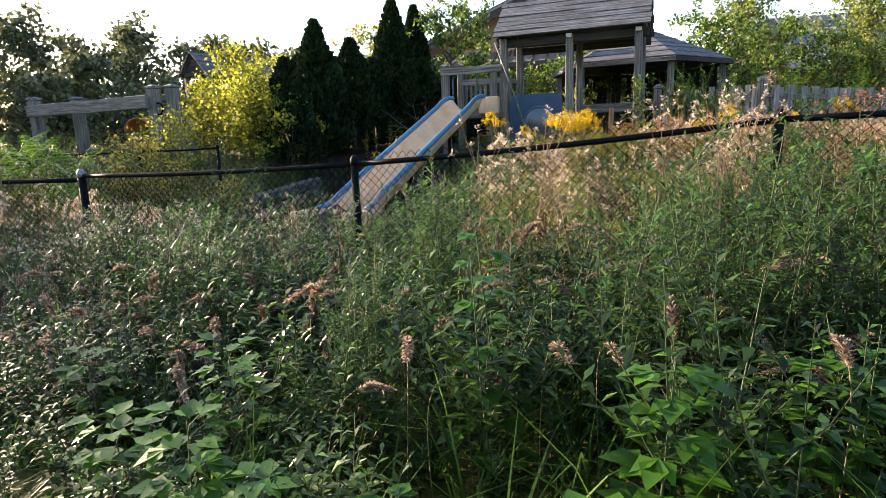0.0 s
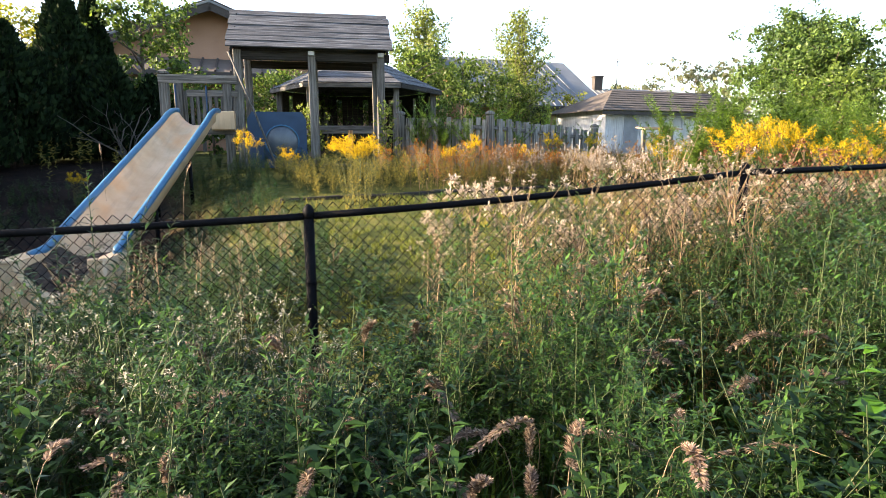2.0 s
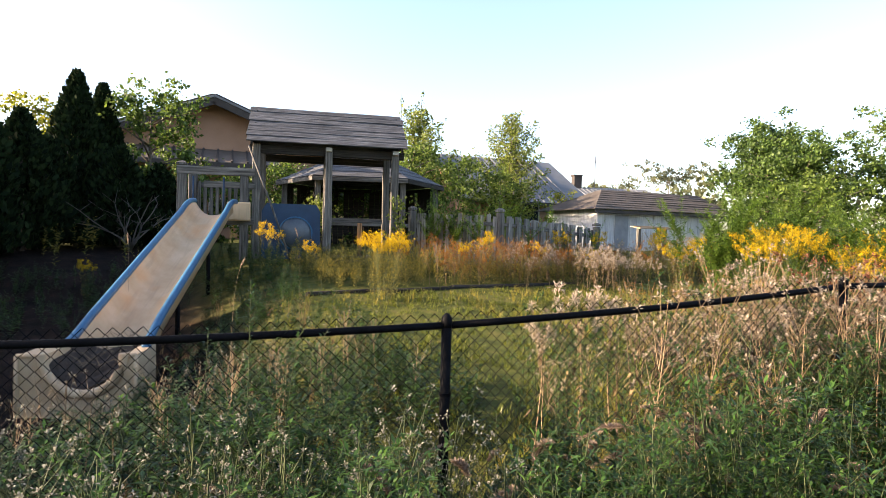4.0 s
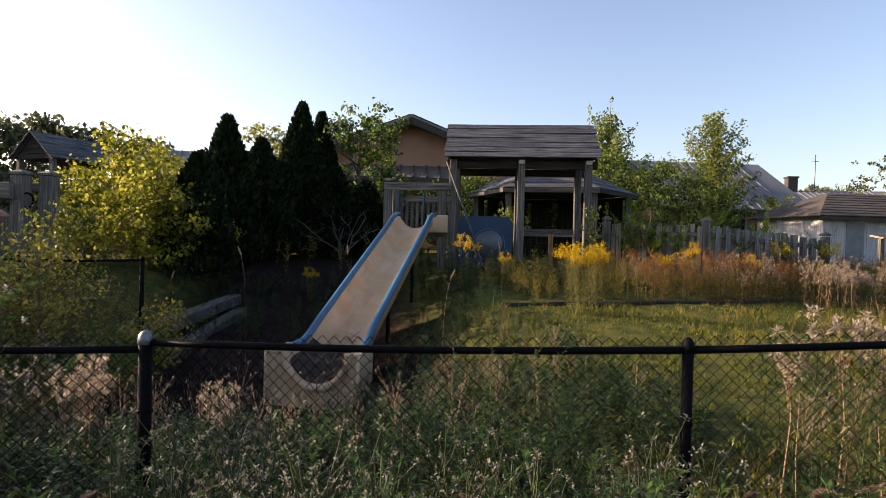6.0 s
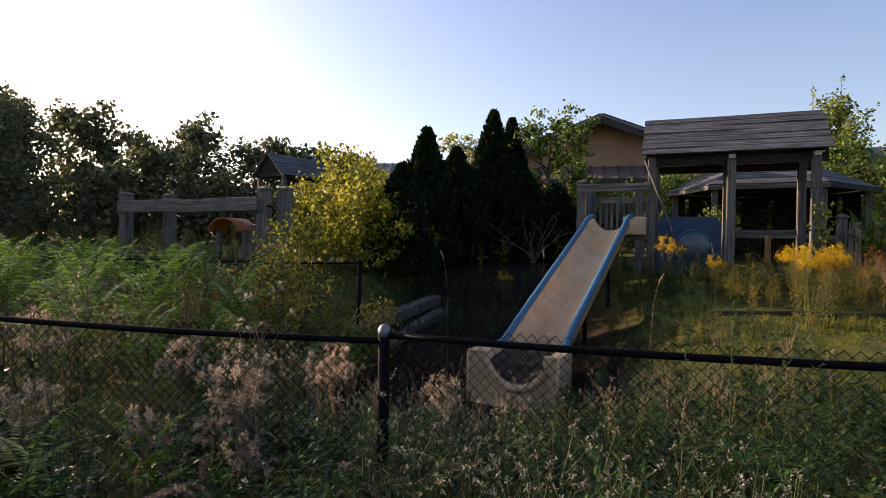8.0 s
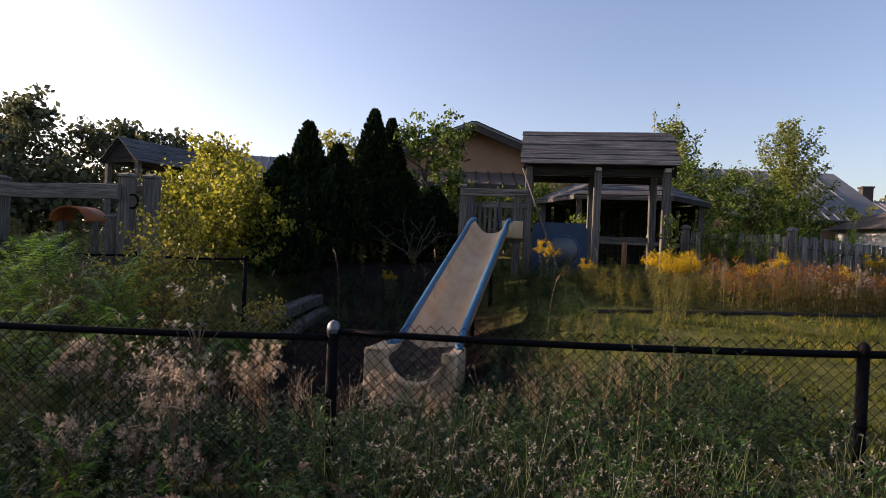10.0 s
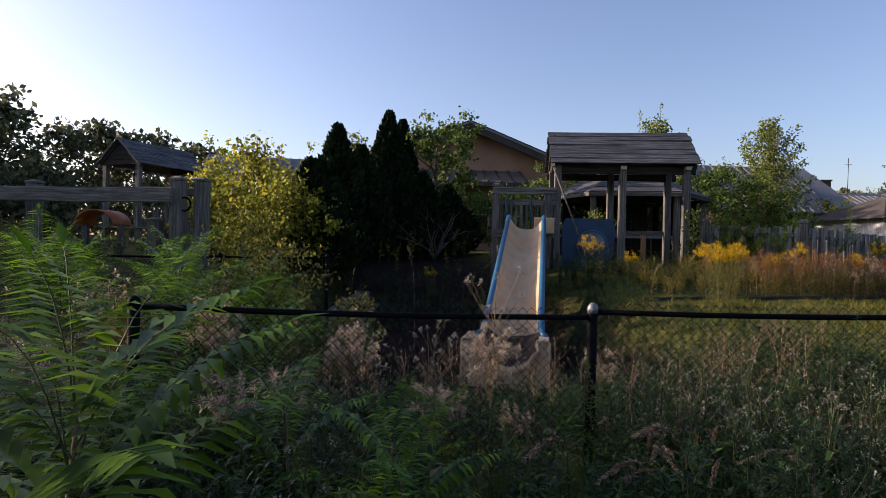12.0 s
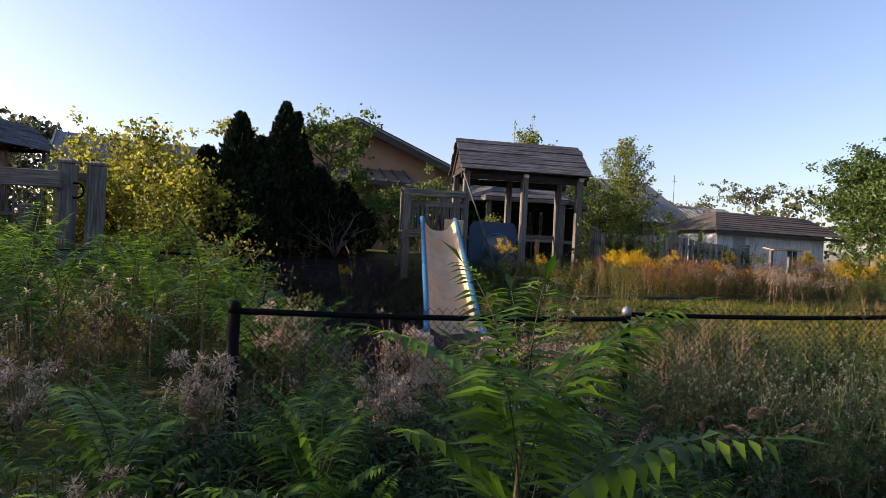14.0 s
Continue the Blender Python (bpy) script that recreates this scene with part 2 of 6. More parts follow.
def tube(points, radii, n=8, cap=True):
    V, F = [], []
    pts = [Vector(p) for p in points]
    if isinstance(radii, (int, float)):
        radii = [radii] * len(pts)
    for k, p in enumerate(pts):
        d = (pts[min(k + 1, len(pts) - 1)] - pts[max(k - 1, 0)]).normalized()
        s = d.orthogonal().normalized() if abs(d.z) > 0.95 else d.cross(Vector((0, 0, 1))).normalized()
        u = s.cross(d)
        V += [p + (s * math.cos(2 * math.pi * i / n) + u * math.sin(2 * math.pi * i / n)) * radii[k] for i in range(n)]
    for k in range(len(pts) - 1):
        for i in range(n):
            j = (i + 1) % n
            F.append((k * n + i, k * n + j, k * n + n + j, k * n + n + i))
    if cap:
        F.append(tuple(reversed(range(n))))
        F.append(tuple(range((len(pts) - 1) * n, len(pts) * n)))
    return V, F


def slab(poly, thick, way=(0, 0, 1)):
    """A flat polygon thickened along way."""
    w = Vector(way).normalized() * thick
    V = [Vector(p) for p in poly] + [Vector(p) + w for p in poly]
    n = len(poly)
    F = [tuple(reversed(range(n))), tuple(range(n, 2 * n))]
    F += [(i, (i + 1) % n, n + (i + 1) % n, n + i) for i in range(n)]
    return V, F


def thing(name, m, label, category, group="", kind=""):
    ob = new(name)
    ob.empty_display_size = 0.1
    ob.matrix_world = m
    return tagged(ob, label, category, group, kind)

# ---- ground ----
def smooth(a, b, x):
    t = np.clip((x - a) / (b - a), 0, 1)
    return t * t * (3 - 2 * t)


def ground_z(x, y):
    """Height of the ground: level where one walks, a sunken slide pit, a bank up to the play tower."""
    x, y = np.asarray(x, float), np.asarray(y, float)
    front = np.interp(x, [-9, -3.2, -0.3, 2.5, 9], [0.0, -0.1, 0.0, 0.22, 0.5])
    lawn = np.interp(y, [4.5, 10.7, 14, 18, 24], [0.1, 0.48, 0.78, 1.15, 1.2])
    left = np.interp(y, [4.5, 8, 12, 16, 20, 26], [0.0, 0.0, 0.1, 0.75, 0.9, 1.2])
    pit = np.interp(y, [5.2, 7.5, 9.5, 11.2, 13.5, 15.8, 17.5, 20, 26], [-0.1, -0.55, -0.75, -0.7, -0.35, 0.0, 0.6, 0.9, 1.2])
    k1, k2 = smooth(-2.4, 1.0, x), smooth(-5.2, -6.6, x)
    back = pit * (1 - k1) * (1 - k2) + lawn * k1 + left * k2
    k = smooth(4.2, 5.4, y)
    return front * (1 - k) + back * k


def gz(x, y):
    return float(ground_z(x, y))


gx = np.concatenate([[-2500, -900, -350, -150, -80, -50], np.arange(-36, 44.1, 0.4), [55, 80, 150, 350, 900, 2500]])
gy = np.concatenate([[-2500, -900, -350, -120, -50, -25], np.arange(-14, 46.1, 0.4), [55, 80, 150, 350, 900, 2500]])
GX, GY = np.meshgrid(gx, gy)
GZ = ground_z(GX, GY) + 0.03 * np.sin(GX * 2.1 + 1.3 * np.sin(GY)) * np.cos(GY * 1.7)
nx, ny = len(gx), len(gy)
idx = np.arange(nx * ny).reshape(ny, nx)
quads = np.stack([idx[:-1, :-1], idx[:-1, 1:], idx[1:, 1:], idx[1:, :-1]], -1).reshape(-1, 4)
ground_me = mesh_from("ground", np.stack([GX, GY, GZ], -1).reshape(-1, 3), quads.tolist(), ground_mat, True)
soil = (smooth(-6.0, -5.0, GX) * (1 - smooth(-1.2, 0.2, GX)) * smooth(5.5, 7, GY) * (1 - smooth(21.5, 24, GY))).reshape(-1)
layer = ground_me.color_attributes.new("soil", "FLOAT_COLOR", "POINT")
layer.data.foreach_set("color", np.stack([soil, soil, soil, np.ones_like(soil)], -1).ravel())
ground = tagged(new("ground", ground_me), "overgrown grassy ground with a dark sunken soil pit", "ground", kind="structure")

# ---- chain-link fence ----
def fence_line(points, label, heights=1.2, rail_r=0.021, post_r=0.03, links=True, skip_first=False, caps=True):
    """Posts, top rail and woven wire between the points, each (x, y, top)."""
    a0 = points[0]
    fence = thing("chain_link_fence", pose(a0[0], a0[1], a0[2] - heights), label, "fence", "playground boundary fence")
    off = Vector((a0[0], a0[1], a0[2] - heights))
    for i, (x, y, t) in enumerate(points):
        if i == 0 and skip_first:
            continue
        b = Vector((x, y, gz(x, y) - 0.25)) - off
        top = Vector((x, y, t - 0.03)) - off
        r = post_r * (1.25 if i in (0, len(points) - 1) else 1.0)
        post = piece("post", [tube([b, top], r, 12)], black_vinyl, fence, smooth=True)
        dome = [top + Vector((0, 0, z)) for z in (-0.03, 0.0, 0.025, 0.042, 0.05)]
        piece("post_cap", [tube(dome, [r * 1.08, r * 1.12, r * 0.98, r * 0.6, r * 0.1], 12)], cap_metal if caps and i == 0 else black_vinyl, post, "pale metal dome cap" if caps and i == 0 else "", True)
        piece("tie_band", [tube([top + Vector((0, 0, z)) for z in (-0.42, -0.40)], r * 1.18, 10)], black_vinyl, post)
    for (x0, y0, t0), (x1, y1, t1) in zip(points, points[1:]):
        A, B = Vector((x0, y0, t0 - 0.05)) - off, Vector((x1, y1, t1 - 0.05)) - off
        pts = [A.lerp(B, k / 8) - Vector((0, 0, 0.02 * math.sin(math.pi * k / 8))) for k in range(9)]
        piece("top_rail", [tube(pts, rail_r, 10)], black_vinyl, fence, smooth=True)
        if not links:
            continue
        # woven wire: zigzags, each hooked round the next
        L = (B - A).length
        n, step, rise = int(L / 0.068), 0.068, 0.034
        d = (B - A) / L
        nrm = d.cross(Vector((0, 0, 1))).normalized()
        H = heights - 0.08
        rows = int(H / (rise * 2))
        shapes = []
        for w in range(n + 1):
            z0, pts = 0.07, []
            for k in range(2 * rows + 2):
                s = w * step + (step / 2 if k % 2 else 0)
                base = A + d * min(max(s, 0.0), L) - Vector((0, 0, 0.02 * math.sin(math.pi * min(max(s / L, 0), 1))))
                pts.append(base + Vector((0, 0, z0 - k * rise)) + nrm * (0.004 if k % 2 else -0.004) + Vector((random.uniform(-.002, .002), 0, random.uniform(-.003, .003))))
            shapes.append(tube(pts, 0.0027, 3, False))
            pts2 = []
            for k in range(2 * rows + 2):
                s = w * step - (step / 2 if k % 2 else 0)
                base = A + d * min(max(s, 0.0), L) - Vector((0, 0, 0.02 * math.sin(math.pi * min(max(s / L, 0), 1))))
                pts2.append(base + Vector((0, 0, z0 - k * rise)) + nrm * (-0.004 if k % 2 else 0.004))
            shapes.append(tube(pts2, 0.0027, 3, False))
        piece("wire_mesh", shapes, black_vinyl, fence)
    return fence


FENCE_R = [(-3.22, 4.88, 1.14), (-0.32, 4.13, 1.21), (2.51, 3.51, 1.43), (5.4, 2.9, 1.56), (8.3, 2.2, 1.70)]
FENCE_L = [(-3.22, 4.88, 1.10), (-6.39, 4.85, 1.17)]
fence_line(FENCE_R, "black vinyl chain-link fence with domed posts in tall weeds")
fence_line(FENCE_L, "black chain-link fence run buried in weeds and seedheads", skip_first=True, caps=False)
fence_line([(-13.2, 12.3, 1.26), (-10.2, 12.1, 1.26), (-7.31, 11.9, 1.28), (-5.38, 11.75, 1.3)], "far black chain-link fence below the timber frame", skip_first=False, caps=False)


# ---- play towers ----
def tower_roof(t, L, D, z_eave, z_ridge, boards=7, back=True):
    """Two slopes of overlapping weathered planks; x along the ridge, y back, eave at y = 0."""
    for side in ((0, 1) if back else (0,)):
        y0, y1 = (0.0, D / 2) if side == 0 else (D, D / 2)
        for k in range(boards):
            f0, f1 = k / boards, (k + 1.25) / boards
            a = Vector((0, y0 + (y1 - y0) * f0, z_eave + (z_ridge - z_eave) * f0 + 0.02))
            b = Vector((0, y0 + (y1 - y0) * min(f1, 1.0), z_eave + (z_ridge - z_eave) * min(f1, 1.0)))
            m, w = (a + b) / 2, (b - a).length
            nrm = Vector((1, 0, 0)).cross(b - a).normalized()
            e0, e1 = random.uniform(-0.02, 0.03), random.uniform(-0.03, 0.03)
            k2 = random.uniform(-0.012, 0.012)
            piece("roof_board", [beam((-e0, m.y, m.z + k2), (L + e1, m.y, m.z - k2), w, 0.032, nrm, 0.004, 6, 0.004)], roof_wood, t)
    for x in (0.12, L - 0.12):
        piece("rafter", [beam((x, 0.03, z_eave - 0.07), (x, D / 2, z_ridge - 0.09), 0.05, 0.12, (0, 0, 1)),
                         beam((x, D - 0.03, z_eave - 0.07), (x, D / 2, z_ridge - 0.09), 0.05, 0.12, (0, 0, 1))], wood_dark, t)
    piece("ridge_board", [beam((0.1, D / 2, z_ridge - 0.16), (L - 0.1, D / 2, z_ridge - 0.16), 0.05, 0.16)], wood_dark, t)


def capped_post(t, x, y, z0, z1, w, material, cap=True, name="post"):
    sh = [beam((x, y, z0), (x, y, z1), w, w, (0, 1, 0), 0.015, 4, 0.004)]
    p = piece(name, sh, material, t)
    if cap:
        c = [Vector((x + dx * w * 0.56, y + dy * w * 0.56, z1 + 0.02)) for dx, dy in ((-1, -1), (1, -1), (1, 1), (-1, 1))]
        c2 = [v + Vector((0, 0, 0.05)) for v in c]
        c3 = [Vector((x + dx * w * 0.2, y + dy * w * 0.2, z1 + 0.12)) for dx, dy in ((-1, -1), (1, -1), (1, 1), (-1, 1))]
        V = c + c2 + c3
        F = [(3, 2, 1, 0), (8, 9, 10, 11)] + [(i, (i + 1) % 4, 4 + (i + 1) % 4, 4 + i) for i in range(4)] + [(4 + i, 4 + (i + 1) % 4, 8 + (i + 1) % 4, 8 + i) for i in range(4)]
        piece("cap", [(V, F)], material, p)
    return p


def circle_pts(cx, cz, r, n, y):
    return [Vector((cx + r * math.cos(2 * math.pi * i / n), y, cz + r * math.sin(2 * math.pi * i / n))) for i in range(n)]


TYAW = -15.2
TW = pose(0.51, 16.05, 0.0, 0, 0, TYAW)          # x along the eave, y back
tower = thing("play_tower", TW, "weathered grey timber play tower with plank gable roof", "playground tower")
tower_roof(tower, 3.99, 2.4, 3.86, 4.93)
for x in (0.22, 2.0, 3.72):
    for y in (0.32, 2.1):
        capped_post(tower, x, y, 0.45, 3.84 if y < 1 else 3.9, 0.19, wood_z, False)
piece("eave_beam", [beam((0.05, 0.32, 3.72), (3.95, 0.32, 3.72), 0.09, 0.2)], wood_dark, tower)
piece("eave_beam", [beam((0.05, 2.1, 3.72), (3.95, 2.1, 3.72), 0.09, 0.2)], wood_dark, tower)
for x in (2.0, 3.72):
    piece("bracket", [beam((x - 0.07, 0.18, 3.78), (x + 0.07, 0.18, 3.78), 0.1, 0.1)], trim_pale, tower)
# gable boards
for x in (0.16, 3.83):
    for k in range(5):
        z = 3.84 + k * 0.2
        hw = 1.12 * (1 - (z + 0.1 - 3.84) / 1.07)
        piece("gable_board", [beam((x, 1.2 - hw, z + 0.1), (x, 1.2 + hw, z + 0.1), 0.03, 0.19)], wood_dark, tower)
# deck
for k in range(11):
    piece("deck_board", [beam((0.15, 0.34 + k * 0.172, 1.02), (3.8, 0.34 + k * 0.172, 1.02), 0.16, 0.04)], wood_x, tower)
piece("front_step", [beam((2.1, 0.2, 0.88), (3.65, 0.2, 0.88), 0.14, 0.16)], wood_x, tower)
piece("front_step", [beam((2.1, 0.05, 0.72), (3.65, 0.05, 0.72), 0.2, 0.12)], wood_x, tower)
# blue panel with a bubble window
ring = 28
cx, cz, r = 1.2, 1.62, 0.39
outer = []
for i in range(ring):
    a = 2 * math.pi * i / ring
    k = min(0.72 / max(abs(math.cos(a)), 1e-6), 0.76 / max(abs(math.sin(a)), 1e-6))
    outer.append((1.09 + k * math.cos(a), 1.60 + k * math.sin(a)))
V = [Vector((x, 0.26, z)) for x, z in outer] + circle_pts(cx, cz, r, ring, 0.26)
V += [v + Vector((0, 0.035, 0)) for v in V]
F = []
for i in range(ring):
    j = (i + 1) % ring
    F += [(i, j, ring + j, ring + i), (2 * ring + i, 3 * ring + i, 3 * ring + j, 2 * ring + j), (i, 2 * ring + i, 2 * ring + j, j), (ring + i, ring + j, 3 * ring + j, 3 * ring + i)]
panel = piece("panel", [(V, F)], blue_panel, tower, "dark blue plastic panel")
V, F = [], []
for k in range(7):
    a = k / 6 * math.pi / 2
    V += circle_pts(cx, cz, r * math.cos(a) + 1e-3, ring, 0.25 - 0.13 * math.sin(a))
for k in range(6):
    F += [(k * ring + i, k * ring + (i + 1) % ring, (k + 1) * ring + (i + 1) % ring, (k + 1) * ring + i) for i in range(ring)]
piece("bubble_window", [(V, F)], bubble_mat, panel, "scuffed clear bubble window", True)
piece("bubble_rim", [tube(circle_pts(cx, cz, r + 0.02, ring, 0.245) + circle_pts(cx, cz, r + 0.02, ring, 0.245)[:1], 0.02, 6, False)], blue_plastic, panel, "blue rim of the window", True)
# rails of the open bay, at the back
piece("rail", [beam((2.1, 2.1, 2.02), (3.65, 2.1, 2.02), 0.06, 0.14)], wood_x, tower)
# stub post: the low sun's orange is put into its wood colour
piece("stub_post", [beam((2.95, 1.75, 1.0), (2.95, 1.75, 1.95), 0.13, 0.13, (0, 1, 0), 0.02)], wood("freshly_lit_wood", "z", (0.2, 0.11, 0.05), (0.36, 0.2, 0.1), (0.48, 0.29, 0.16)), tower, "timber stub post coloured as sunlit")
piece("leaning_pole", [tube([(0.06, -0.02, 3.74), (0.62, -0.1, 2.3), (1.15, -0.25, 0.82)], 0.024, 10)], wood_z, tower, "thin grey leaning pole", True)
# slide platform, left of the tower
for x, y, z1 in ((-1.5, 0.25, 3.2), (-1.5, 1.6, 3.2), (-0.05, 0.25, 3.15)):
    capped_post(tower, x, y, -0.4, z1, 0.2, wood_z, z1 > 3.16)
piece("guard_rail", [beam((-1.6, 0.16, 3.1), (0.2, 0.16, 3.1), 0.06, 0.2)], wood_x, tower)
piece("guard_rail", [beam((-0.98, 0.2, 2.78), (0.2, 0.2, 2.78), 0.05, 0.15)], wood_x, tower)
for k in range(10):
    piece("picket", [beam((-1.35 + k * 0.155, 1.62, 1.9), (-1.35 + k * 0.155, 1.62, 2.95), 0.09, 0.03, (0, 1, 0))], wood_z, tower)
piece("guard_rail", [beam((-1.6, 1.66, 2.85), (0.2, 1.66, 2.85), 0.05, 0.14)], wood_x, tower)
for k in range(9):
    piece("deck_board", [beam((-1.55, 0.3 + k * 0.165, 1.98), (0.15, 0.3 + k * 0.165, 1.98), 0.15, 0.04)], wood_x, tower)
piece("deck_fascia", [beam((-1.6, 0.14, 1.9), (0.2, 0.14, 1.9), 0.05, 0.22)], wood_x, tower)
piece("side_block", [beam((-0.42, 0.05, 2.12), (0.12, 0.05, 2.12), 0.22, 0.46, (0, 0, 1), 0.03)], slide_cream, tower, "tan plastic slide side block")
for x in (-1.22, -0.52):
    piece("grab_bar", [tube([(x, 0.12, 2.05), (x, 0.1, 2.5), (x, 0.12, 2.95)], 0.022, 8)], blue_panel, tower, smooth=True)

# ---- slide ----
S_TOP, S_BOT = Vector((-0.29, 15.68, 0)), Vector((-2.22, 10.30, 0))
sd = (S_TOP - S_BOT).normalized()
slide = thing("slide", pose(S_BOT.x, S_BOT.y, 0, 0, 0, math.degrees(math.atan2(sd.y, sd.x)) - 90), "faded cream plastic playground slide with blue rails", "slide")
SL = (S_TOP - S_BOT).length


def slide_line(s):
    """Height of the chute's rails at s metres back from the foot."""
    return float(np.interp(s, [-0.55, -0.1, 0.25, 0.7, SL - 0.75, SL - 0.35, SL, SL + 0.35], [0.02, 0.04, 0.12, 0.34, 2.05, 2.24, 2.33, 2.34]))


def slide_half(s):
    return float(np.interp(s, [-0.5, 0.0, 0.7, SL], [0.50, 0.49, 0.47, 0.45]))


NS, NC = 44, 17
V, F = [], []
for shell in (0, 1):
    for i in range(NS):
        s = 0.02 + (SL + 0.25) * i / (NS - 1)
        for j in range(NC):
            a = -1 + 2 * j / (NC - 1)
            deep = float(np.interp(s, [-0.5, 0.3, 1.5, SL - 0.5, SL + 0.3], [0.52, 0.5, 0.36, 0.3, 0.34])) * (1 - abs(a) ** 2.6)
            V.append(Vector((a * slide_half(s), s, slide_line(s) - deep - 0.03 * shell - 0.01)))
for i in range(NS - 1):
    for j in range(NC - 1):
        q = (i * NC + j, i * NC + j + 1, (i + 1) * NC + j + 1, (i + 1) * NC + j)
        F.append(q)
        F.append(tuple(NS * NC + k for k in reversed(q)))
piece("chute", [(V, F)], slide_cream, slide, smooth=True)
for sgn in (-1, 1):
    pts = [Vector((sgn * (slide_half(s) + 0.015 + (0.07 if s < -0.02 else 0)), s, slide_line(s) + 0.0)) for s in np.linspace(-0.12, SL + 0.3, 36)]
    piece("side_rail", [tube(pts, 0.06, 10)], blue_plastic, slide, "blue plastic edge rail", True)
    V = []
    for s in np.linspace(0.2, SL, 20):
        V += [Vector((sgn * (slide_half(s) + 0.006), s, slide_line(s))), Vector((sgn * (slide_half(s) + 0.004), s, slide_line(s) - 0.26))]
    V += [v + Vector((sgn * 0.02, 0, 0)) for v in V]
    F = [(2 * k, 2 * k + 1, 2 * k + 3, 2 * k + 2) for k in range(19)] + [(40 + 2 * k + 1, 40 + 2 * k, 40 + 2 * k + 2, 40 + 2 * k + 3) for k in range(19)]
    F += [(2 * k + 1, 41 + 2 * k, 43 + 2 * k, 2 * k + 3) for k in range(19)]
    piece("side_wall", [(V, F)], slide_cream, slide, smooth=True)
# foot block with its U-shaped mouth
prof = [(-0.76, 0.05), (-0.46, 0.05)] + [(0.46 * math.cos(math.pi + math.pi * k / 14), 0.03 + 0.50 * math.sin(math.pi + math.pi * k / 14)) for k in range(15)] + [(0.46, 0.05), (0.62, 0.05), (0.62, -0.95), (-0.76, -0.95)]
V = [Vector((x, -0.62, z)) for x, z in prof] + [Vector((x, 0.12, z)) for x, z in prof]
n = len(prof)
F = [(i, n + i, n + (i + 1) % n, (i + 1) % n) for i in range(n)]
# front and back faces: quads from the mouth down to the base line
base_pts = [(x, -0.95) for x, z in prof[:n - 2]]
o = len(V)
V += [Vector((x, -0.62, z)) for x, z in base_pts] + [Vector((x, 0.12, z)) for x, z in base_pts]
m = n - 2
for k in range(m - 1):
    F.append((k, k + 1, o + k + 1, o + k))
    F.append((n + k + 1, n + k, o + m + k, o + m + k + 1))
piece("foot_block", [(V, F)], slide_cream, slide, "cream plastic exit block with a rounded mouth")
lip = [Vector((x * 1.04, -0.62, z + 0.02)) for x, z in prof[1:-3]]
piece("mouth_lip", [tube(lip, 0.062, 10)], slide_cream, slide, "rolled cream lip round the mouth", True)
for x0, x1 in ((-0.76, -0.5), (0.5, 0.62)):
    piece("block_edge", [tube([(x0, -0.62, 0.045), (x1, -0.62, 0.045)], 0.03, 8)], slide_cream, slide, smooth=True)
    piece("block_edge", [tube([(x0 if x0 < 0 else x1, -0.62, 0.045), (x0 if x0 < 0 else x1, -0.62, -0.95)], 0.03, 8)], slide_cream, slide, smooth=True)
# rotted leaves and twigs lie in the mouth
V = [Vector((0.45 * (j / 4 - 1), -0.58 + 0.16 * i, -0.1 + 0.025 * i - 0.3 * (1 - (j / 4 - 1) ** 2) * (1 - i * 0.1) + random.uniform(-.02, .04))) for i in range(7) for j in range(9)]
litter = new("leaf_litter", mesh_from("leaf_litter", V, [(i * 9 + j, i * 9 + j + 1, (i + 1) * 9 + j + 1, (i + 1) * 9 + j) for i in range(6) for j in range(8)], plain("dark_leaf_litter", (0.018, 0.013, 0.010), (0.085, 0.058, 0.04), 14, 0.95, bmp=0.8)))
litter.matrix_world = slide.matrix_world.copy()
tagged(litter, "dark rotted leaf litter in the slide's mouth", "leaf litter")
gt = np.random.default_rng(19)
for i in range(34):
    a, b = float(gt.uniform(0, 6.28)), float(gt.uniform(.12, .4))
    p = Vector((float(gt.uniform(-.32, .3)), float(gt.uniform(-.3, .75)), 0))
    p.z = -0.2 + .3 * max(p.y, 0) + float(gt.uniform(0, .1))
    piece("twig", [tube([p, p + Vector((math.cos(a) * b * .5, math.sin(a) * b * .5, float(gt.uniform(.02, .12)))), p + Vector((math.cos(a) * b, math.sin(a) * b, float(gt.uniform(-.02, .2))))], [.006, .004, .002], 4)], stem_brown, litter)
for s, w in ((2.0, 0.7), (4.0, 0.7)):
    zg = gz(*(S_BOT + sd * s).xy) - 0.2
    for x in (-w / 2, w / 2):
        piece("support", [tube([(x, s, zg), (x, s, slide_line(s) - 0.3)], 0.04, 8)], black_vinyl, slide, smooth=True)

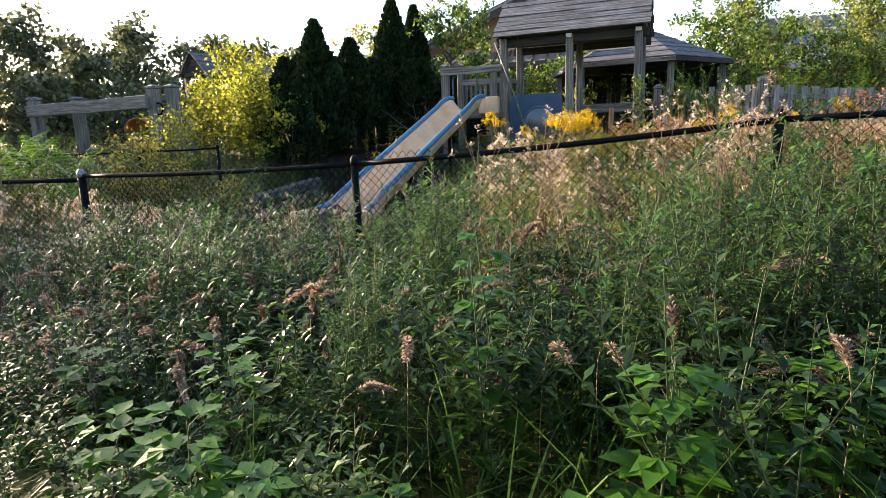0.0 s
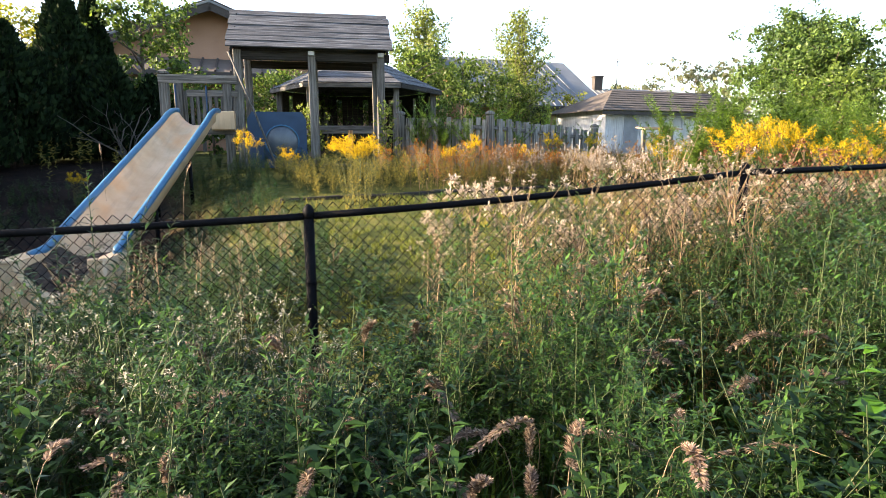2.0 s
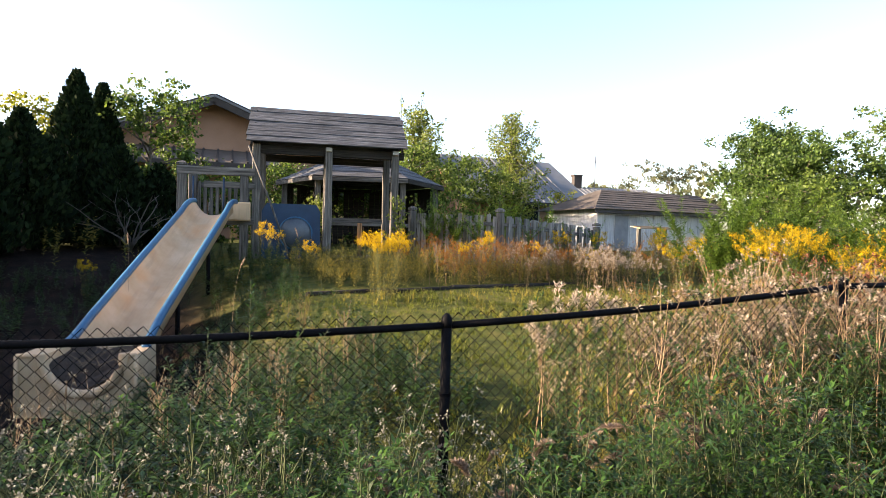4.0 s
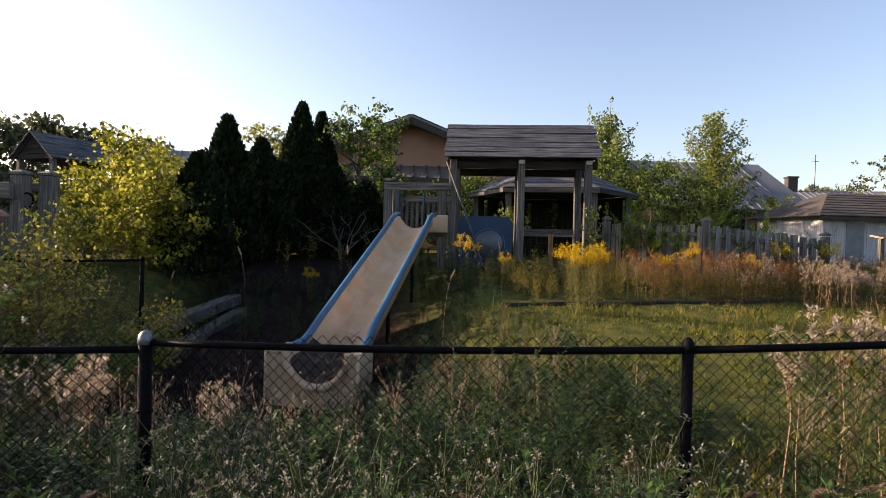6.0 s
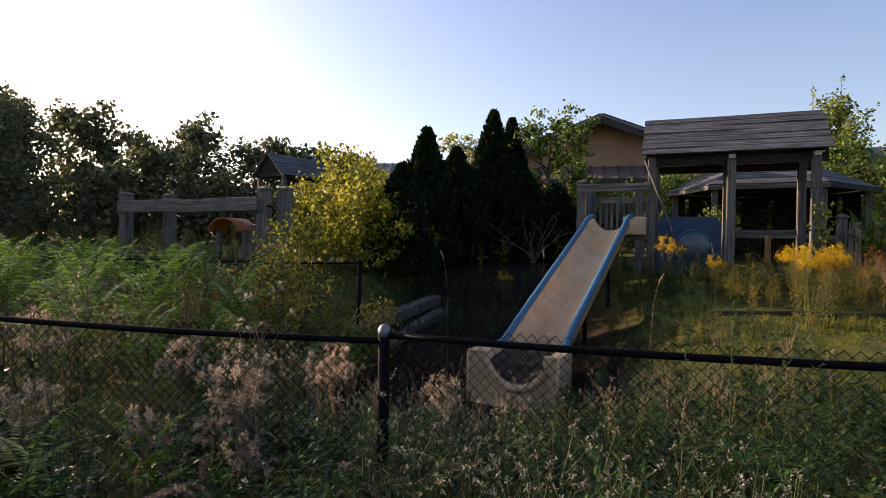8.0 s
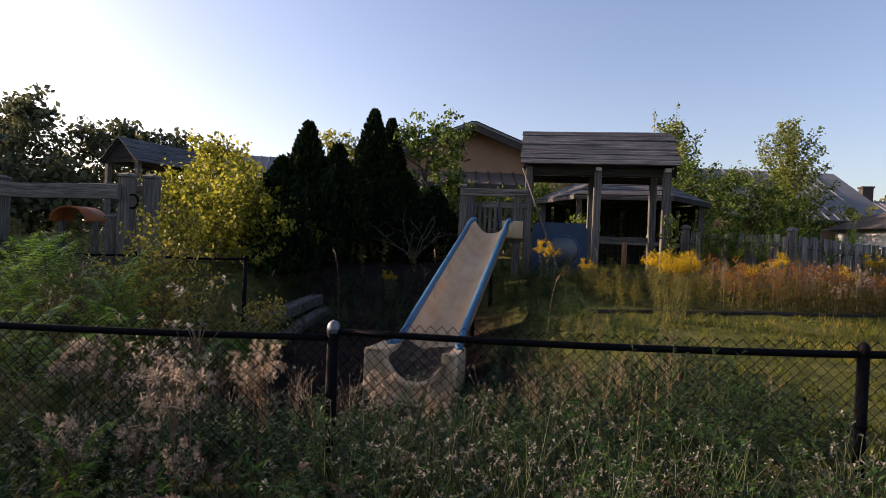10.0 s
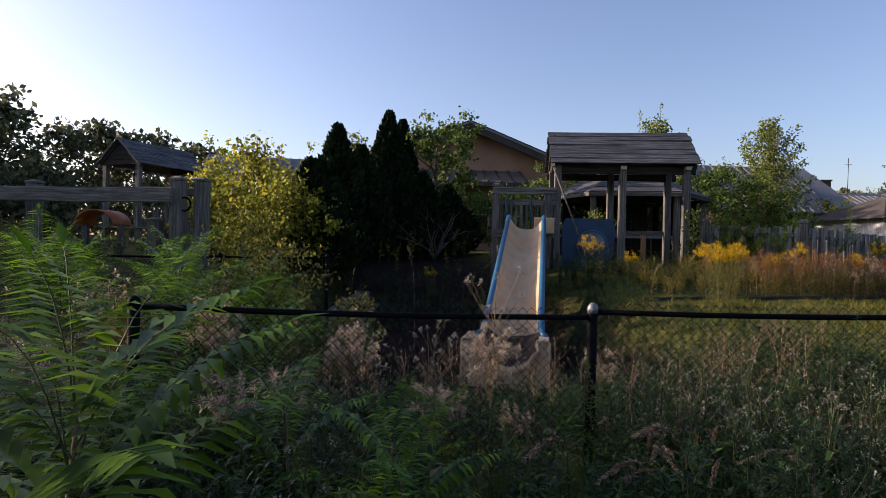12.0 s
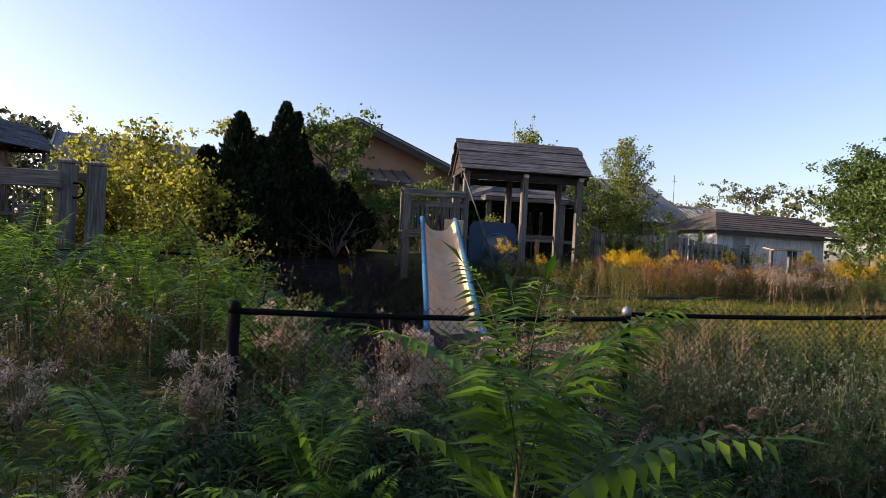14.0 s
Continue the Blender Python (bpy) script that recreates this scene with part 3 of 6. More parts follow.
# ---- gazebo behind the tower ----
gazebo = thing("gazebo", pose(5.35, 21.1, 0, 0, 0, -20.5), "open timber gazebo with grey plank hip roof", "gazebo")
GR, GE, GA = 3.0, 3.42, 4.75
hexv = [Vector((GR * math.cos(math.pi / 3 * k), GR * math.sin(math.pi / 3 * k), GE)) for k in range(6)]
apex = Vector((0, 0, GA))
for k in range(6):
    a, b = hexv[k], hexv[(k + 1) % 6]
    rows = 7
    for i in range(rows):
        f0, f1 = i / rows, min((i + 1.2) / rows, 0.985)
        q = [a.lerp(apex, f0), b.lerp(apex, f0), b.lerp(apex, f1), a.lerp(apex, f1)]
        lift = Vector((0, 0, 0.025))
        q[0], q[1] = q[0] + lift, q[1] + lift
        piece("roof_board", [slab(q, 0.025)], roof_wood, gazebo)
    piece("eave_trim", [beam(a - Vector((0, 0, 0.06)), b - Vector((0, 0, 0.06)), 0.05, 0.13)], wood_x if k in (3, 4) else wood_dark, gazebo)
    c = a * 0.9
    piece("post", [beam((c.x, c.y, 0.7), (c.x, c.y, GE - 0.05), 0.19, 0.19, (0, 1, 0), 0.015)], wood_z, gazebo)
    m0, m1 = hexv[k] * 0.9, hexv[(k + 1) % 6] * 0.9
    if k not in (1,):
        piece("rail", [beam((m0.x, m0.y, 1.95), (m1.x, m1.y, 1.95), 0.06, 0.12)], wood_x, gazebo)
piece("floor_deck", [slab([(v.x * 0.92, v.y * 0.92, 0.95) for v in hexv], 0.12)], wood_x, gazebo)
# boarded back sides, with slits of light between the boards, dark for the shade inside
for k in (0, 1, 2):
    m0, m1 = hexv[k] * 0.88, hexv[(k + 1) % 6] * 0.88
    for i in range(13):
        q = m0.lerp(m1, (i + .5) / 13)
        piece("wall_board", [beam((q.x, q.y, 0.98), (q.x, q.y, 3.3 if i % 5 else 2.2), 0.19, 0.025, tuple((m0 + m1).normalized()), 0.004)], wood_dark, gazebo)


# ---- picket fence on the bank ----
def picket_fence(posts, label, top_drop=0.18):
    p0 = posts[0]
    f = thing("picket_fence", pose(p0[0], p0[1], 0), label, "fence", "grey picket fence")
    off = Vector((p0[0], p0[1], 0))
    for x, y, t in posts:
        capped_post(f, x - off.x, y - off.y, gz(x, y) - 0.3, t - 0.12, 0.17, wood_z)
    for (x0, y0, t0), (x1, y1, t1) in zip(posts, posts[1:]):
        A, B = Vector((x0, y0, t0)) - off, Vector((x1, y1, t1)) - off
        for dz in (0.42, 1.15):
            piece("rail", [beam(A - Vector((0, 0, dz)), B - Vector((0, 0, dz)), 0.05, 0.1)], wood_x, f)
        L = (B - A).length
        n = int(L / 0.155)
        side = (B - A).cross(Vector((0, 0, 1))).normalized()
        for k in range(1, n):
            q = A.lerp(B, k / n)
            h = random.uniform(-0.05, 0.02)
            lean = (B - A).normalized() * random.uniform(-0.03, 0.03)
            for s, ok in ((-0.045, True), (0.045, k % 2 == 0)):
                if ok:
                    w = Vector((q.x, q.y, q.z - top_drop + h)) + side * s
                    piece("picket", [beam((w.x, w.y, gz(*(w + off).xy) + 0.08), w + lean, 0.115, 0.022, tuple(side), 0.006, 2, 0.004)], picket_wood, f)
    return f


picket_fence([(4.65, 15.2, 2.42), (6.64, 13.99, 2.42), (10.6, 14.6, 2.16)], "weathered grey picket fence on the flower bank")

# ---- shed ----
shed = thing("shed", pose(16.2, 20.53, 0, 0, 0, -5.4), "long low shed with flaking white board walls", "shed")
SLN, SDP, SZ0, SZE, SZR = 6.8, 4.0, 0.7, 3.08, 4.05
for k in range(15):
    x = 0.24 + k * (SLN - 0.4) / 14
    piece("wall_board", [beam((x, 0, SZ0), (x, 0, SZE), 0.47, 0.03, (0, 1, 0), 0.004)], shed_paint, shed)
    piece("batten", [beam((x - 0.24, -0.03, SZ0), (x - 0.24, -0.03, SZE), 0.05, 0.022, (0, 1, 0), 0.004)], shed_paint, shed)
piece("back_wall", [slab([(0, SDP, SZ0), (SLN, SDP, SZ0), (SLN, SDP, SZE), (0, SDP, SZE)], 0.1, (0, -1, 0))], shed_paint, shed)
piece("hip_roof", [slab([(-0.45, -0.4, SZE - 0.1), (1.75, SDP / 2, SZR), (-0.45, SDP + 0.4, SZE - 0.1)], 0.03)], shingle, shed)
piece("end_wall", [slab([(0.02, 0.03, SZ0), (0.02, SDP - 0.12, SZ0), (0.02, SDP - 0.12, SZE), (0.02, 0.03, SZE)], 0.1, (1, 0, 0))], shed_paint, shed)
piece("end_wall", [slab([(SLN - 0.02, 0.03, SZ0), (SLN - 0.02, SDP - 0.12, SZ0), (SLN - 0.02, SDP - 0.12, SZE), (SLN - 0.02, SDP / 2, SZR - 0.1), (SLN - 0.02, 0.03, SZE)], 0.1, (-1, 0, 0))], shed_paint, shed)
for side in (0, 1):
    y0 = -0.4 if side == 0 else SDP + 0.4
    z0 = SZE - 0.12
    for k in range(9):
        f0, f1 = k / 9, min((k + 1.15) / 9, 1)
        ya, yb = y0 + (SDP / 2 - y0) * f0, y0 + (SDP / 2 - y0) * f1
        za, zb = z0 + (SZR - z0) * f0 + 0.03, z0 + (SZR - z0) * f1
        sag = random.uniform(-0.02, 0.02)
        piece("shingle_course", [slab([(-0.45 + 2.2 * f0, ya, za), (SLN + 1.2, ya, za + sag), (SLN + 1.2, yb, zb + sag), (-0.45 + 2.2 * f1, yb, zb)], 0.03)], shingle, shed)
piece("fascia", [beam((-0.45, -0.41, SZE - 0.2), (SLN + 1.2, -0.41, SZE - 0.2), 0.03, 0.14)], fascia, shed)
piece("door", [beam((1.3, -0.05, SZ0), (1.3, -0.05, 2.75), 0.75, 0.04, (0, 1, 0))], plain("grey_door_paint", (0.16, 0.17, 0.19), (0.26, 0.27, 0.29), 3, 0.6), shed, "grey plank shed door")

# ---- timber table on the bank ----
table = thing("timber_stand", pose(14.85, 16.2, 0, 0, 0, -12), "weathered timber stand with a plank top", "stand")
# The sun's warm tone on the top is put into the plank colour.
for k in range(3):
    piece("top_plank", [beam((-0.75, -0.2 + k * 0.2, 2.1 + 0.03 * k), (0.75, -0.2 + k * 0.2, 2.1 + 0.03 * k), 0.19, 0.05)], wood("sunlit_planks", "x", (0.16, 0.11, 0.07), (0.34, 0.25, 0.17), (0.5, 0.4, 0.3)), table)
for x in (-0.6, 0.25, 0.5):
    piece("leg", [beam((x, 0, 0.8), (x, 0, 2.1), 0.12, 0.12, (0, 1, 0))], wood_z, table)

# ---- houses ----
def windows_row(parent, xs, y, z0, z1, w):
    for x in xs:
        win = piece("window", [beam((x - w / 2, y, z0 - 0.04), (x + w / 2, y, z0 - 0.04), 0.1, 0.08), beam((x - w / 2, y, z1 + 0.04), (x + w / 2, y, z1 + 0.04), 0.1, 0.08),
                               beam((x - w / 2, y, z0), (x - w / 2, y, z1), 0.07, 0.1, (0, 1, 0)), beam((x + w / 2, y, z0), (x + w / 2, y, z1), 0.07, 0.1, (0, 1, 0))], trim_pale, parent)
        piece("pane", [slab([(x - w / 2, y + 0.02, z0), (x + w / 2, y + 0.02, z0), (x + w / 2, y + 0.02, z1), (x - w / 2, y + 0.02, z1)], 0.02, (0, 1, 0))], window_glass, win)


house = thing("gabled_house", pose(1.65, 32.6, 0, 0, 0, -8), "low brown brick house with a broad gable roof", "house")
HW, HD, HZE, HZR = 9.5, 14.0, 4.3, 8.05
piece("front_wall", [slab([(-HW, 0, 0.5), (HW, 0, 0.5), (HW, 0, HZE), (0, 0, HZR), (-HW, 0, HZE)], 0.3, (0, 1, 0))], house_wall, house)
for s in (-1, 1):
    piece("side_wall", [slab([(s * HW, 0.3, 0.5), (s * HW, HD, 0.5), (s * HW, HD, HZE), (s * HW, 0.3, HZE)], 0.3, (-s, 0, 0))], house_wall, house)
    ex, ez = HW + 0.8, HZE - 0.8 * (HZR - HZE) / HW
    piece("roof", [slab([(0, -0.9, HZR + 0.02), (s * ex, -0.9, ez + 0.02), (s * ex, HD + 0.6, ez + 0.02), (0, HD + 0.6, HZR + 0.02)], 0.16)], metal_roof, house, "grey metal roof slope")
    # The dark board is made extra deep to stand for the soffit's shadow.
    piece("rake_board", [beam((0, -0.93, HZR + 0.03), (s * ex, -0.93, ez + 0.03), 0.06, 0.52)], fascia, house, "dark brown rake board deepened by the soffit shade")
    piece("rake_trim", [beam((0, -0.98, HZR + 0.17), (s * ex, -0.98, ez + 0.17), 0.05, 0.1)], metal_roof, house)
piece("back_wall", [slab([(-HW, HD, 0.5), (HW, HD, 0.5), (HW, HD, HZE), (0, HD, HZR), (-HW, HD, HZE)], 0.3, (0, -1, 0))], house_wall, house)
piece("ridge_vent", [beam((0, -0.9, HZR + 0.22), (0, HD, HZR + 0.22), 0.3, 0.1)], fascia, house)
# lean-to porch roof along the front wall, with ribs
piece("porch_roof", [slab([(-7.5, -2.8, 4.7), (3.0, -2.8, 4.7), (3.0, -0.02, 5.6), (-7.5, -0.02, 5.6)], 0.1)], plain("brown_porch_panels", (0.07, 0.055, 0.046), (0.15, 0.12, 0.10), 1.2, 0.7), house, "brown ribbed porch roof")
for k in range(16):
    x = -7.3 + k * 0.68
    piece("roof_rib", [beam((x, -2.82, 4.82), (x, -0.05, 5.72), 0.09, 0.09)], fascia, house)
piece("porch_fascia", [beam((-7.5, -2.83, 4.66), (3.0, -2.83, 4.66), 0.04, 0.22)], fascia, house)
for x in (-7.3, -3.9, -0.5, 2.8):
    piece("porch_post", [beam((x, -2.6, 0.8), (x, -2.6, 4.68), 0.15, 0.15, (0, 1, 0))], wood_z, house)
windows_row(house, (-5.5, -2.5, 0.5), -0.03, 1.9, 3.2, 1.4)


def seam_wing(name, m, L, D, ze, zr, label, skylight=None, wins=()):
    w = thing(name, m, label, "house")
    piece("front_wall", [slab([(0, 0, 0.5), (L, 0, 0.5), (L, 0, ze), (0, 0, ze)], 0.3, (0, 1, 0))], house_wall, w)
    piece("back_wall", [slab([(0, D, 0.5), (L, D, 0.5), (L, D, ze), (0, D, ze)], 0.3, (0, -1, 0))], house_wall, w)
    for x, s in ((0, 1), (L, -1)):
        piece("gable_wall", [slab([(x, 0.3, 0.5), (x, D - 0.3, 0.5), (x, D - 0.3, ze), (x, D / 2, zr - 0.1), (x, 0.3, ze)], 0.3, (s, 0, 0))], house_wall, w)
    slope = (zr - ze) / (D / 2)
    for y0 in (-0.7, D + 0.7):
        z0 = ze - 0.7 * slope + 0.05
        r = piece("roof", [slab([(-0.5, y0, z0), (L + 0.5, y0, z0), (L + 0.5, D / 2, zr + 0.05), (-0.5, D / 2, zr + 0.05)], 0.12)], metal_roof, w, "grey standing-seam roof slope")
        if y0 < 0:
            for k in range(int(L / 0.5)):
                x = -0.4 + k * 0.5
                piece("seam", [beam((x, y0, z0 + 0.15), (x, D / 2, zr + 0.2), 0.05, 0.06)], metal_roof, r)
    piece("gutter", [beam((-0.5, -0.74, ze - 0.7 * slope + 0.08), (L + 0.5, -0.74, ze - 0.7 * slope + 0.08), 0.1, 0.16)], fascia, w)
    if skylight:
        x, f = skylight
        y = D / 2 * f
        z = ze + slope * y + 0.2
        sk = piece("skylight", [beam((x - 0.6, y, z), (x + 0.6, y, z), 1.0, 0.16, Vector((0, -slope, 1)))], trim_pale, w, "skylight with a pale kerb")
        piece("pane", [beam((x - 0.5, y, z + 0.09), (x + 0.5, y, z + 0.09), 0.84, 0.02, Vector((0, -slope, 1)))], window_glass, sk)
    windows_row(w, wins, -0.03, ze - 1.3, ze - 0.3, 1.2)
    return w


seam_wing("metal_roof_house", pose(14.2, 28.6, 0, 0, 0, -6), 7.6, 9.0, 3.9, 6.55, "house wing under a grey standing-seam roof", (2.2, 0.72), (2, 4, 6))
wing = seam_wing("brick_wing", pose(36.3, 43.9, 0, 0, 0, -20), 8.5, 10.0, 5.1, 6.9, "low brown brick wing with a dark chimney", None, (2.0, 4.6, 7.0))
piece("chimney", [beam((1.2, 5.0, 6.4), (1.2, 5.0, 8.2), 0.85, 0.85, (0, 1, 0), 0.03), beam((1.2, 5.0, 8.2), (1.2, 5.0, 8.35), 1.0, 1.0, (0, 1, 0), 0.02)], fascia, wing, "dark brown chimney")
piece("antenna", [tube([(3.2, 5.0, 6.8), (3.2, 5.0, 10.4)], 0.04, 6), tube([(2.9, 5.0, 9.8), (3.5, 5.0, 9.8)], 0.025, 6)], cap_metal, wing, smooth=True)
seam_wing("left_house_wing", pose(-12.2, 31.8, 0, 0, 0, 4), 6.3, 8.0, 3.9, 6.2, "low house wing with a ribbed metal roof behind shrubs", None, (2, 4.5))

# ---- timber frame on the left ----
frame_t = thing("timber_climbing_frame", pose(-9.02, 15.47, 0, 0, 0, -20), "heavy grey timber climbing frame with capped posts", "climbing frame")
for x, y in ((0, 0), (0.46, 0.25), (-5.75, 0), (-4.95, 0.9)):
    capped_post(frame_t, x, y, 0.3, 2.9, 0.29 if x > -1 else 0.3, wood_z)
piece("cross_beam", [beam((-5.75, -0.24, 2.55), (0, -0.24, 2.55), 0.12, 0.36, (0, 0, 1), 0.02, 6, 0.01)], wood_x, frame_t)
piece("cross_beam", [beam((-4.95, 0.62, 2.68), (0.42, 0.42, 2.68), 0.1, 0.2, (0, 0, 1), 0.02, 6, 0.01)], wood_x, frame_t)
for x, z in ((-1.5, 1.95), (-0.7, 2.0)):
    capped_post(frame_t, x, 1.2, 0.5, z, 0.3, wood_z)
piece("net_ring", [tube([Vector((0.2 + 0.16 * math.cos(a), -0.05, 2.35 + 0.16 * math.sin(a))) for a in np.linspace(0, 6.283, 17)], 0.025, 6, False)], black_vinyl, frame_t, smooth=True)

hut = thing("play_hut", pose(-15.5, 29.3, 0, 0, 0, 60), "small far timber play hut with plank gable roof", "playground tower")
for o in [o for o in tower.children if o.name.startswith(("roof_board", "rafter", "ridge_board", "gable_board"))]:
    c = o.copy()
    scene.collection.objects.link(c)
    c.parent = hut
    c.matrix_parent_inverse = Matrix.Identity(4)
    c.matrix_basis = pose(0.0, -1.25, 0.95)
for x in (0.3, 3.6):
    for y in (-0.95, 0.9):
        capped_post(hut, x, y, 0.5, 4.85, 0.2, wood_z, False)
piece("floor_deck", [beam((0.1, 0, 2.2), (3.9, 0, 2.2), 2.2, 0.12)], wood_x, hut)
for k in range(12):
    piece("slat", [beam((0.4 + k * 0.28, -1.0, 2.25), (0.4 + k * 0.28, -1.0, 3.1), 0.1, 0.03, (0, 1, 0))], wood_z, hut)
tunnel = thing("play_shelter", pose(-12.6, 20.5, -0.22, 0, 0, -10), "small play shelter with an arched orange plastic roof", "play shelter")
arch = [(0.62 * math.cos(math.pi * k / 12), 2.12 + 0.46 * math.sin(math.pi * k / 12)) for k in range(13)]
V = [Vector((x, y, z)) for y in (-0.5, 0.5) for x, z in arch] + [Vector((x * 0.93, y, z - 0.04)) for y in (-0.5, 0.5) for x, z in arch]
F = [(k, k + 1, 14 + k, 13 + k) for k in range(12)] + [(26 + k + 1, 26 + k, 39 + k, 40 + k) for k in range(12)] + [(k + 1, k, 26 + k, 27 + k) for k in range(12)] + [(13 + k, 14 + k, 40 + k, 39 + k) for k in range(12)]
piece("arched_roof", [(V, F)], orange_plastic, tunnel, "orange plastic arched roof", True)
for x in (-0.55, 0.55):
    piece("leg", [beam((x, 0, 0.5), (x, 0, 2.15), 0.16, 0.16, (0, 1, 0))], wood_z, tunnel)

hut.scale = (1.1,) * 3
hut.location.z = -0.45

# ---- old sleepers and border boards ----
old_sleeper = wood("sleeper_wood", "y", (0.04, 0.04, 0.04), (0.11, 0.105, 0.10), (0.2, 0.19, 0.18))


def sleeper(p0, p1, w, h, label, material=old_sleeper):
    a, b = Vector(p0), Vector(p1)
    t = thing("timber_sleeper", pose(*a), label, "timber", "old timber edging")
    piece("sleeper", [beam((0, 0, 0), b - a, w, h, (0, 0, 1), 0.025, 5, 0.012)], material, t)
    return t


sleeper((-5.6, 12.6, gz(-5.6, 12.6) + 0.22), (-4.55, 15.8, 0.16), 0.3, 0.26, "rotting grey timber sleeper edging the pit")
sleeper((-5.15, 12.3, gz(-5.2, 12.3) + 0.06), (-4.3, 15.2, -0.05), 0.28, 0.2, "sunken grey timber sleeper in dark soil")
sleeper((0.8, 11.3, gz(0.8, 11.3) + 0.04), (3.9, 11.6, gz(3.9, 11.6) + 0.02), 0.14, 0.09, "thin dark timber lawn edging board", wood_dark)
sleeper((3.9, 11.6, gz(3.9, 11.6) + 0.04), (7.4, 11.9, gz(7.4, 11.9) - 0.02), 0.14, 0.09, "thin dark timber lawn edging board", wood_dark)

# ---- plants: small quad kits, scattered with numpy ----
class Kit:
    """Quads of one plant: stem tubes and folded leaves, each with a material slot."""

    def __init__(self):
        self.V, self.Q, self.M, self.P, self.tag = [], [], [], [], (0, "stem")

    def part(self, name):
        """What follows belongs to a new part of that name."""
        self.tag = (self.tag[0] + 1, name)

    def quad(self, a, b, c, d, m):
        o = len(self.V)
        self.V += [a, b, c, d]
        self.Q.append((o, o + 1, o + 2, o + 3))
        self.M.append(m)
        self.P.append(self.tag)

    def leaf(self, base, way, up, length, width, m, fold=0.25, two=False, droop=0.0):
        base, way = np.asarray(base, float), np.asarray(way, float)
        way = way / (np.linalg.norm(way) + 1e-9)
        side = np.cross(way, up)
        side = side / (np.linalg.norm(side) + 1e-9)
        nrm = np.cross(side, way)
        mid = base + way * length * 0.45
        tip = base + way * length - np.array((0, 0, droop * length))
        l, r = mid + side * width / 2 + nrm * width * fold, mid - side * width / 2 + nrm * width * fold
        if two:
            o = len(self.V)
            self.V += [base, l, tip, r, mid]
            self.Q += [(o, o + 4, o + 2, o + 1), (o, o + 3, o + 2, o + 4)]
            self.M += [m, m]
            self.P += [self.tag] * 2
        else:
            self.quad(base, r, tip, l, m)

    def stem(self, pts, r0, r1, m):
        pts = [np.asarray(p, float) for p in pts]
        n = len(pts)
        o = len(self.V)
        for k, p in enumerate(pts):
            r = r0 + (r1 - r0) * k / (n - 1)
            for a in (0.3, 2.4, 4.5):
                self.V.append(p + np.array((r * math.cos(a), r * math.sin(a), 0)))
        for k in range(n - 1):
            for i in range(3):
                j = (i + 1) % 3
                self.Q.append((o + 3 * k + i, o + 3 * k + j, o + 3 * k + 3 + j, o + 3 * k + 3 + i))
                self.M.append(m)
                self.P.append(self.tag)

    def arrays(self):
        return np.array(self.V, float), np.array(self.Q, np.int64), np.array(self.M, np.int64)


def quad_mesh(name, V, Q, M, mats):
    me = bpy.data.meshes.new(name)
    me.vertices.add(len(V))
    me.vertices.foreach_set("co", np.ascontiguousarray(V, np.float32).ravel())
    me.loops.add(4 * len(Q))
    me.loops.foreach_set("vertex_index", np.ascontiguousarray(Q, np.int32).ravel())
    me.polygons.add(len(Q))
    me.polygons.foreach_set("loop_start", np.arange(0, 4 * len(Q), 4, dtype=np.int32))
    for m in mats:
        me.materials.append(m)
    me.polygons.foreach_set("material_index", np.ascontiguousarray(M, np.int32))
    me.update(calc_edges=True)
    return me


def scatter(name, kits, places, mats, label, category, group="", kind="stuff"):
    """One object of many plants. places: rows of x, y, z, size, turn, lean x, lean y."""
    arr = [k.arrays() for k in kits]
    Vs, Qs, Ms, o = [], [], [], 0
    for i, (x, y, z, s, a, lx, ly) in enumerate(places):
        V, Q, M = arr[i % len(arr)]
        c, n = math.cos(a), math.sin(a)
        W = np.empty_like(V)
        W[:, 0] = (V[:, 0] * c - V[:, 1] * n) * s + x + lx * V[:, 2] * s
        W[:, 1] = (V[:, 0] * n + V[:, 1] * c) * s + y + ly * V[:, 2] * s
        W[:, 2] = V[:, 2] * s + z
        Vs.append(W), Qs.append(Q + o), Ms.append(M)
        o += len(V)
    me = quad_mesh(name, np.concatenate(Vs), np.concatenate(Qs), np.concatenate(Ms), mats)
    return tagged(new(name, me), label, category, group, kind)


def U(a, b):
    return float(rng.uniform(a, b))


def round_way(a, lift):
    return np.array((math.cos(a) * math.cos(lift), math.sin(a) * math.cos(lift), math.sin(lift)))


UP = np.array((0, 0, 1.0))


def weed_kit(h=0.8, leaves=44, ll=0.075, lw=0.016, branches=3):
    k = Kit()
    stems = [([(0, 0, 0), (U(-.03, .03), U(-.03, .03), h * 0.5), (U(-.07, .07), U(-.07, .07), h)], leaves)]
    for _ in range(branches):
        a, z = U(0, 6.28), U(0.25, 0.6) * h
        d = round_way(a, U(0.7, 1.1)) * h * U(0.3, 0.5)
        stems.append(([(0, 0, z), d * 0.5 + (0, 0, z), d + (0, 0, z + 0.05)], leaves // 2))
    for pts, n in stems:
        k.part("shoot")
        k.stem(pts, 0.004, 0.0015, 0)
        p = np.array(pts, float)
        for i in range(n):
            f = 0.08 + 0.92 * (i + 0.5) / n
            q = p[0] + (p[1] - p[0]) * f * 2 if f < 0.5 else p[1] + (p[2] - p[1]) * (f - 0.5) * 2
            w = round_way(i * 2.4 + U(-.4, .4), U(0.0, 0.9))
            s = (1.15 - 0.6 * f) * U(0.7, 1.2)
            k.leaf(q, w, UP, ll * s, lw * s, 1, U(.0, .4), droop=U(0, .35))
    return k


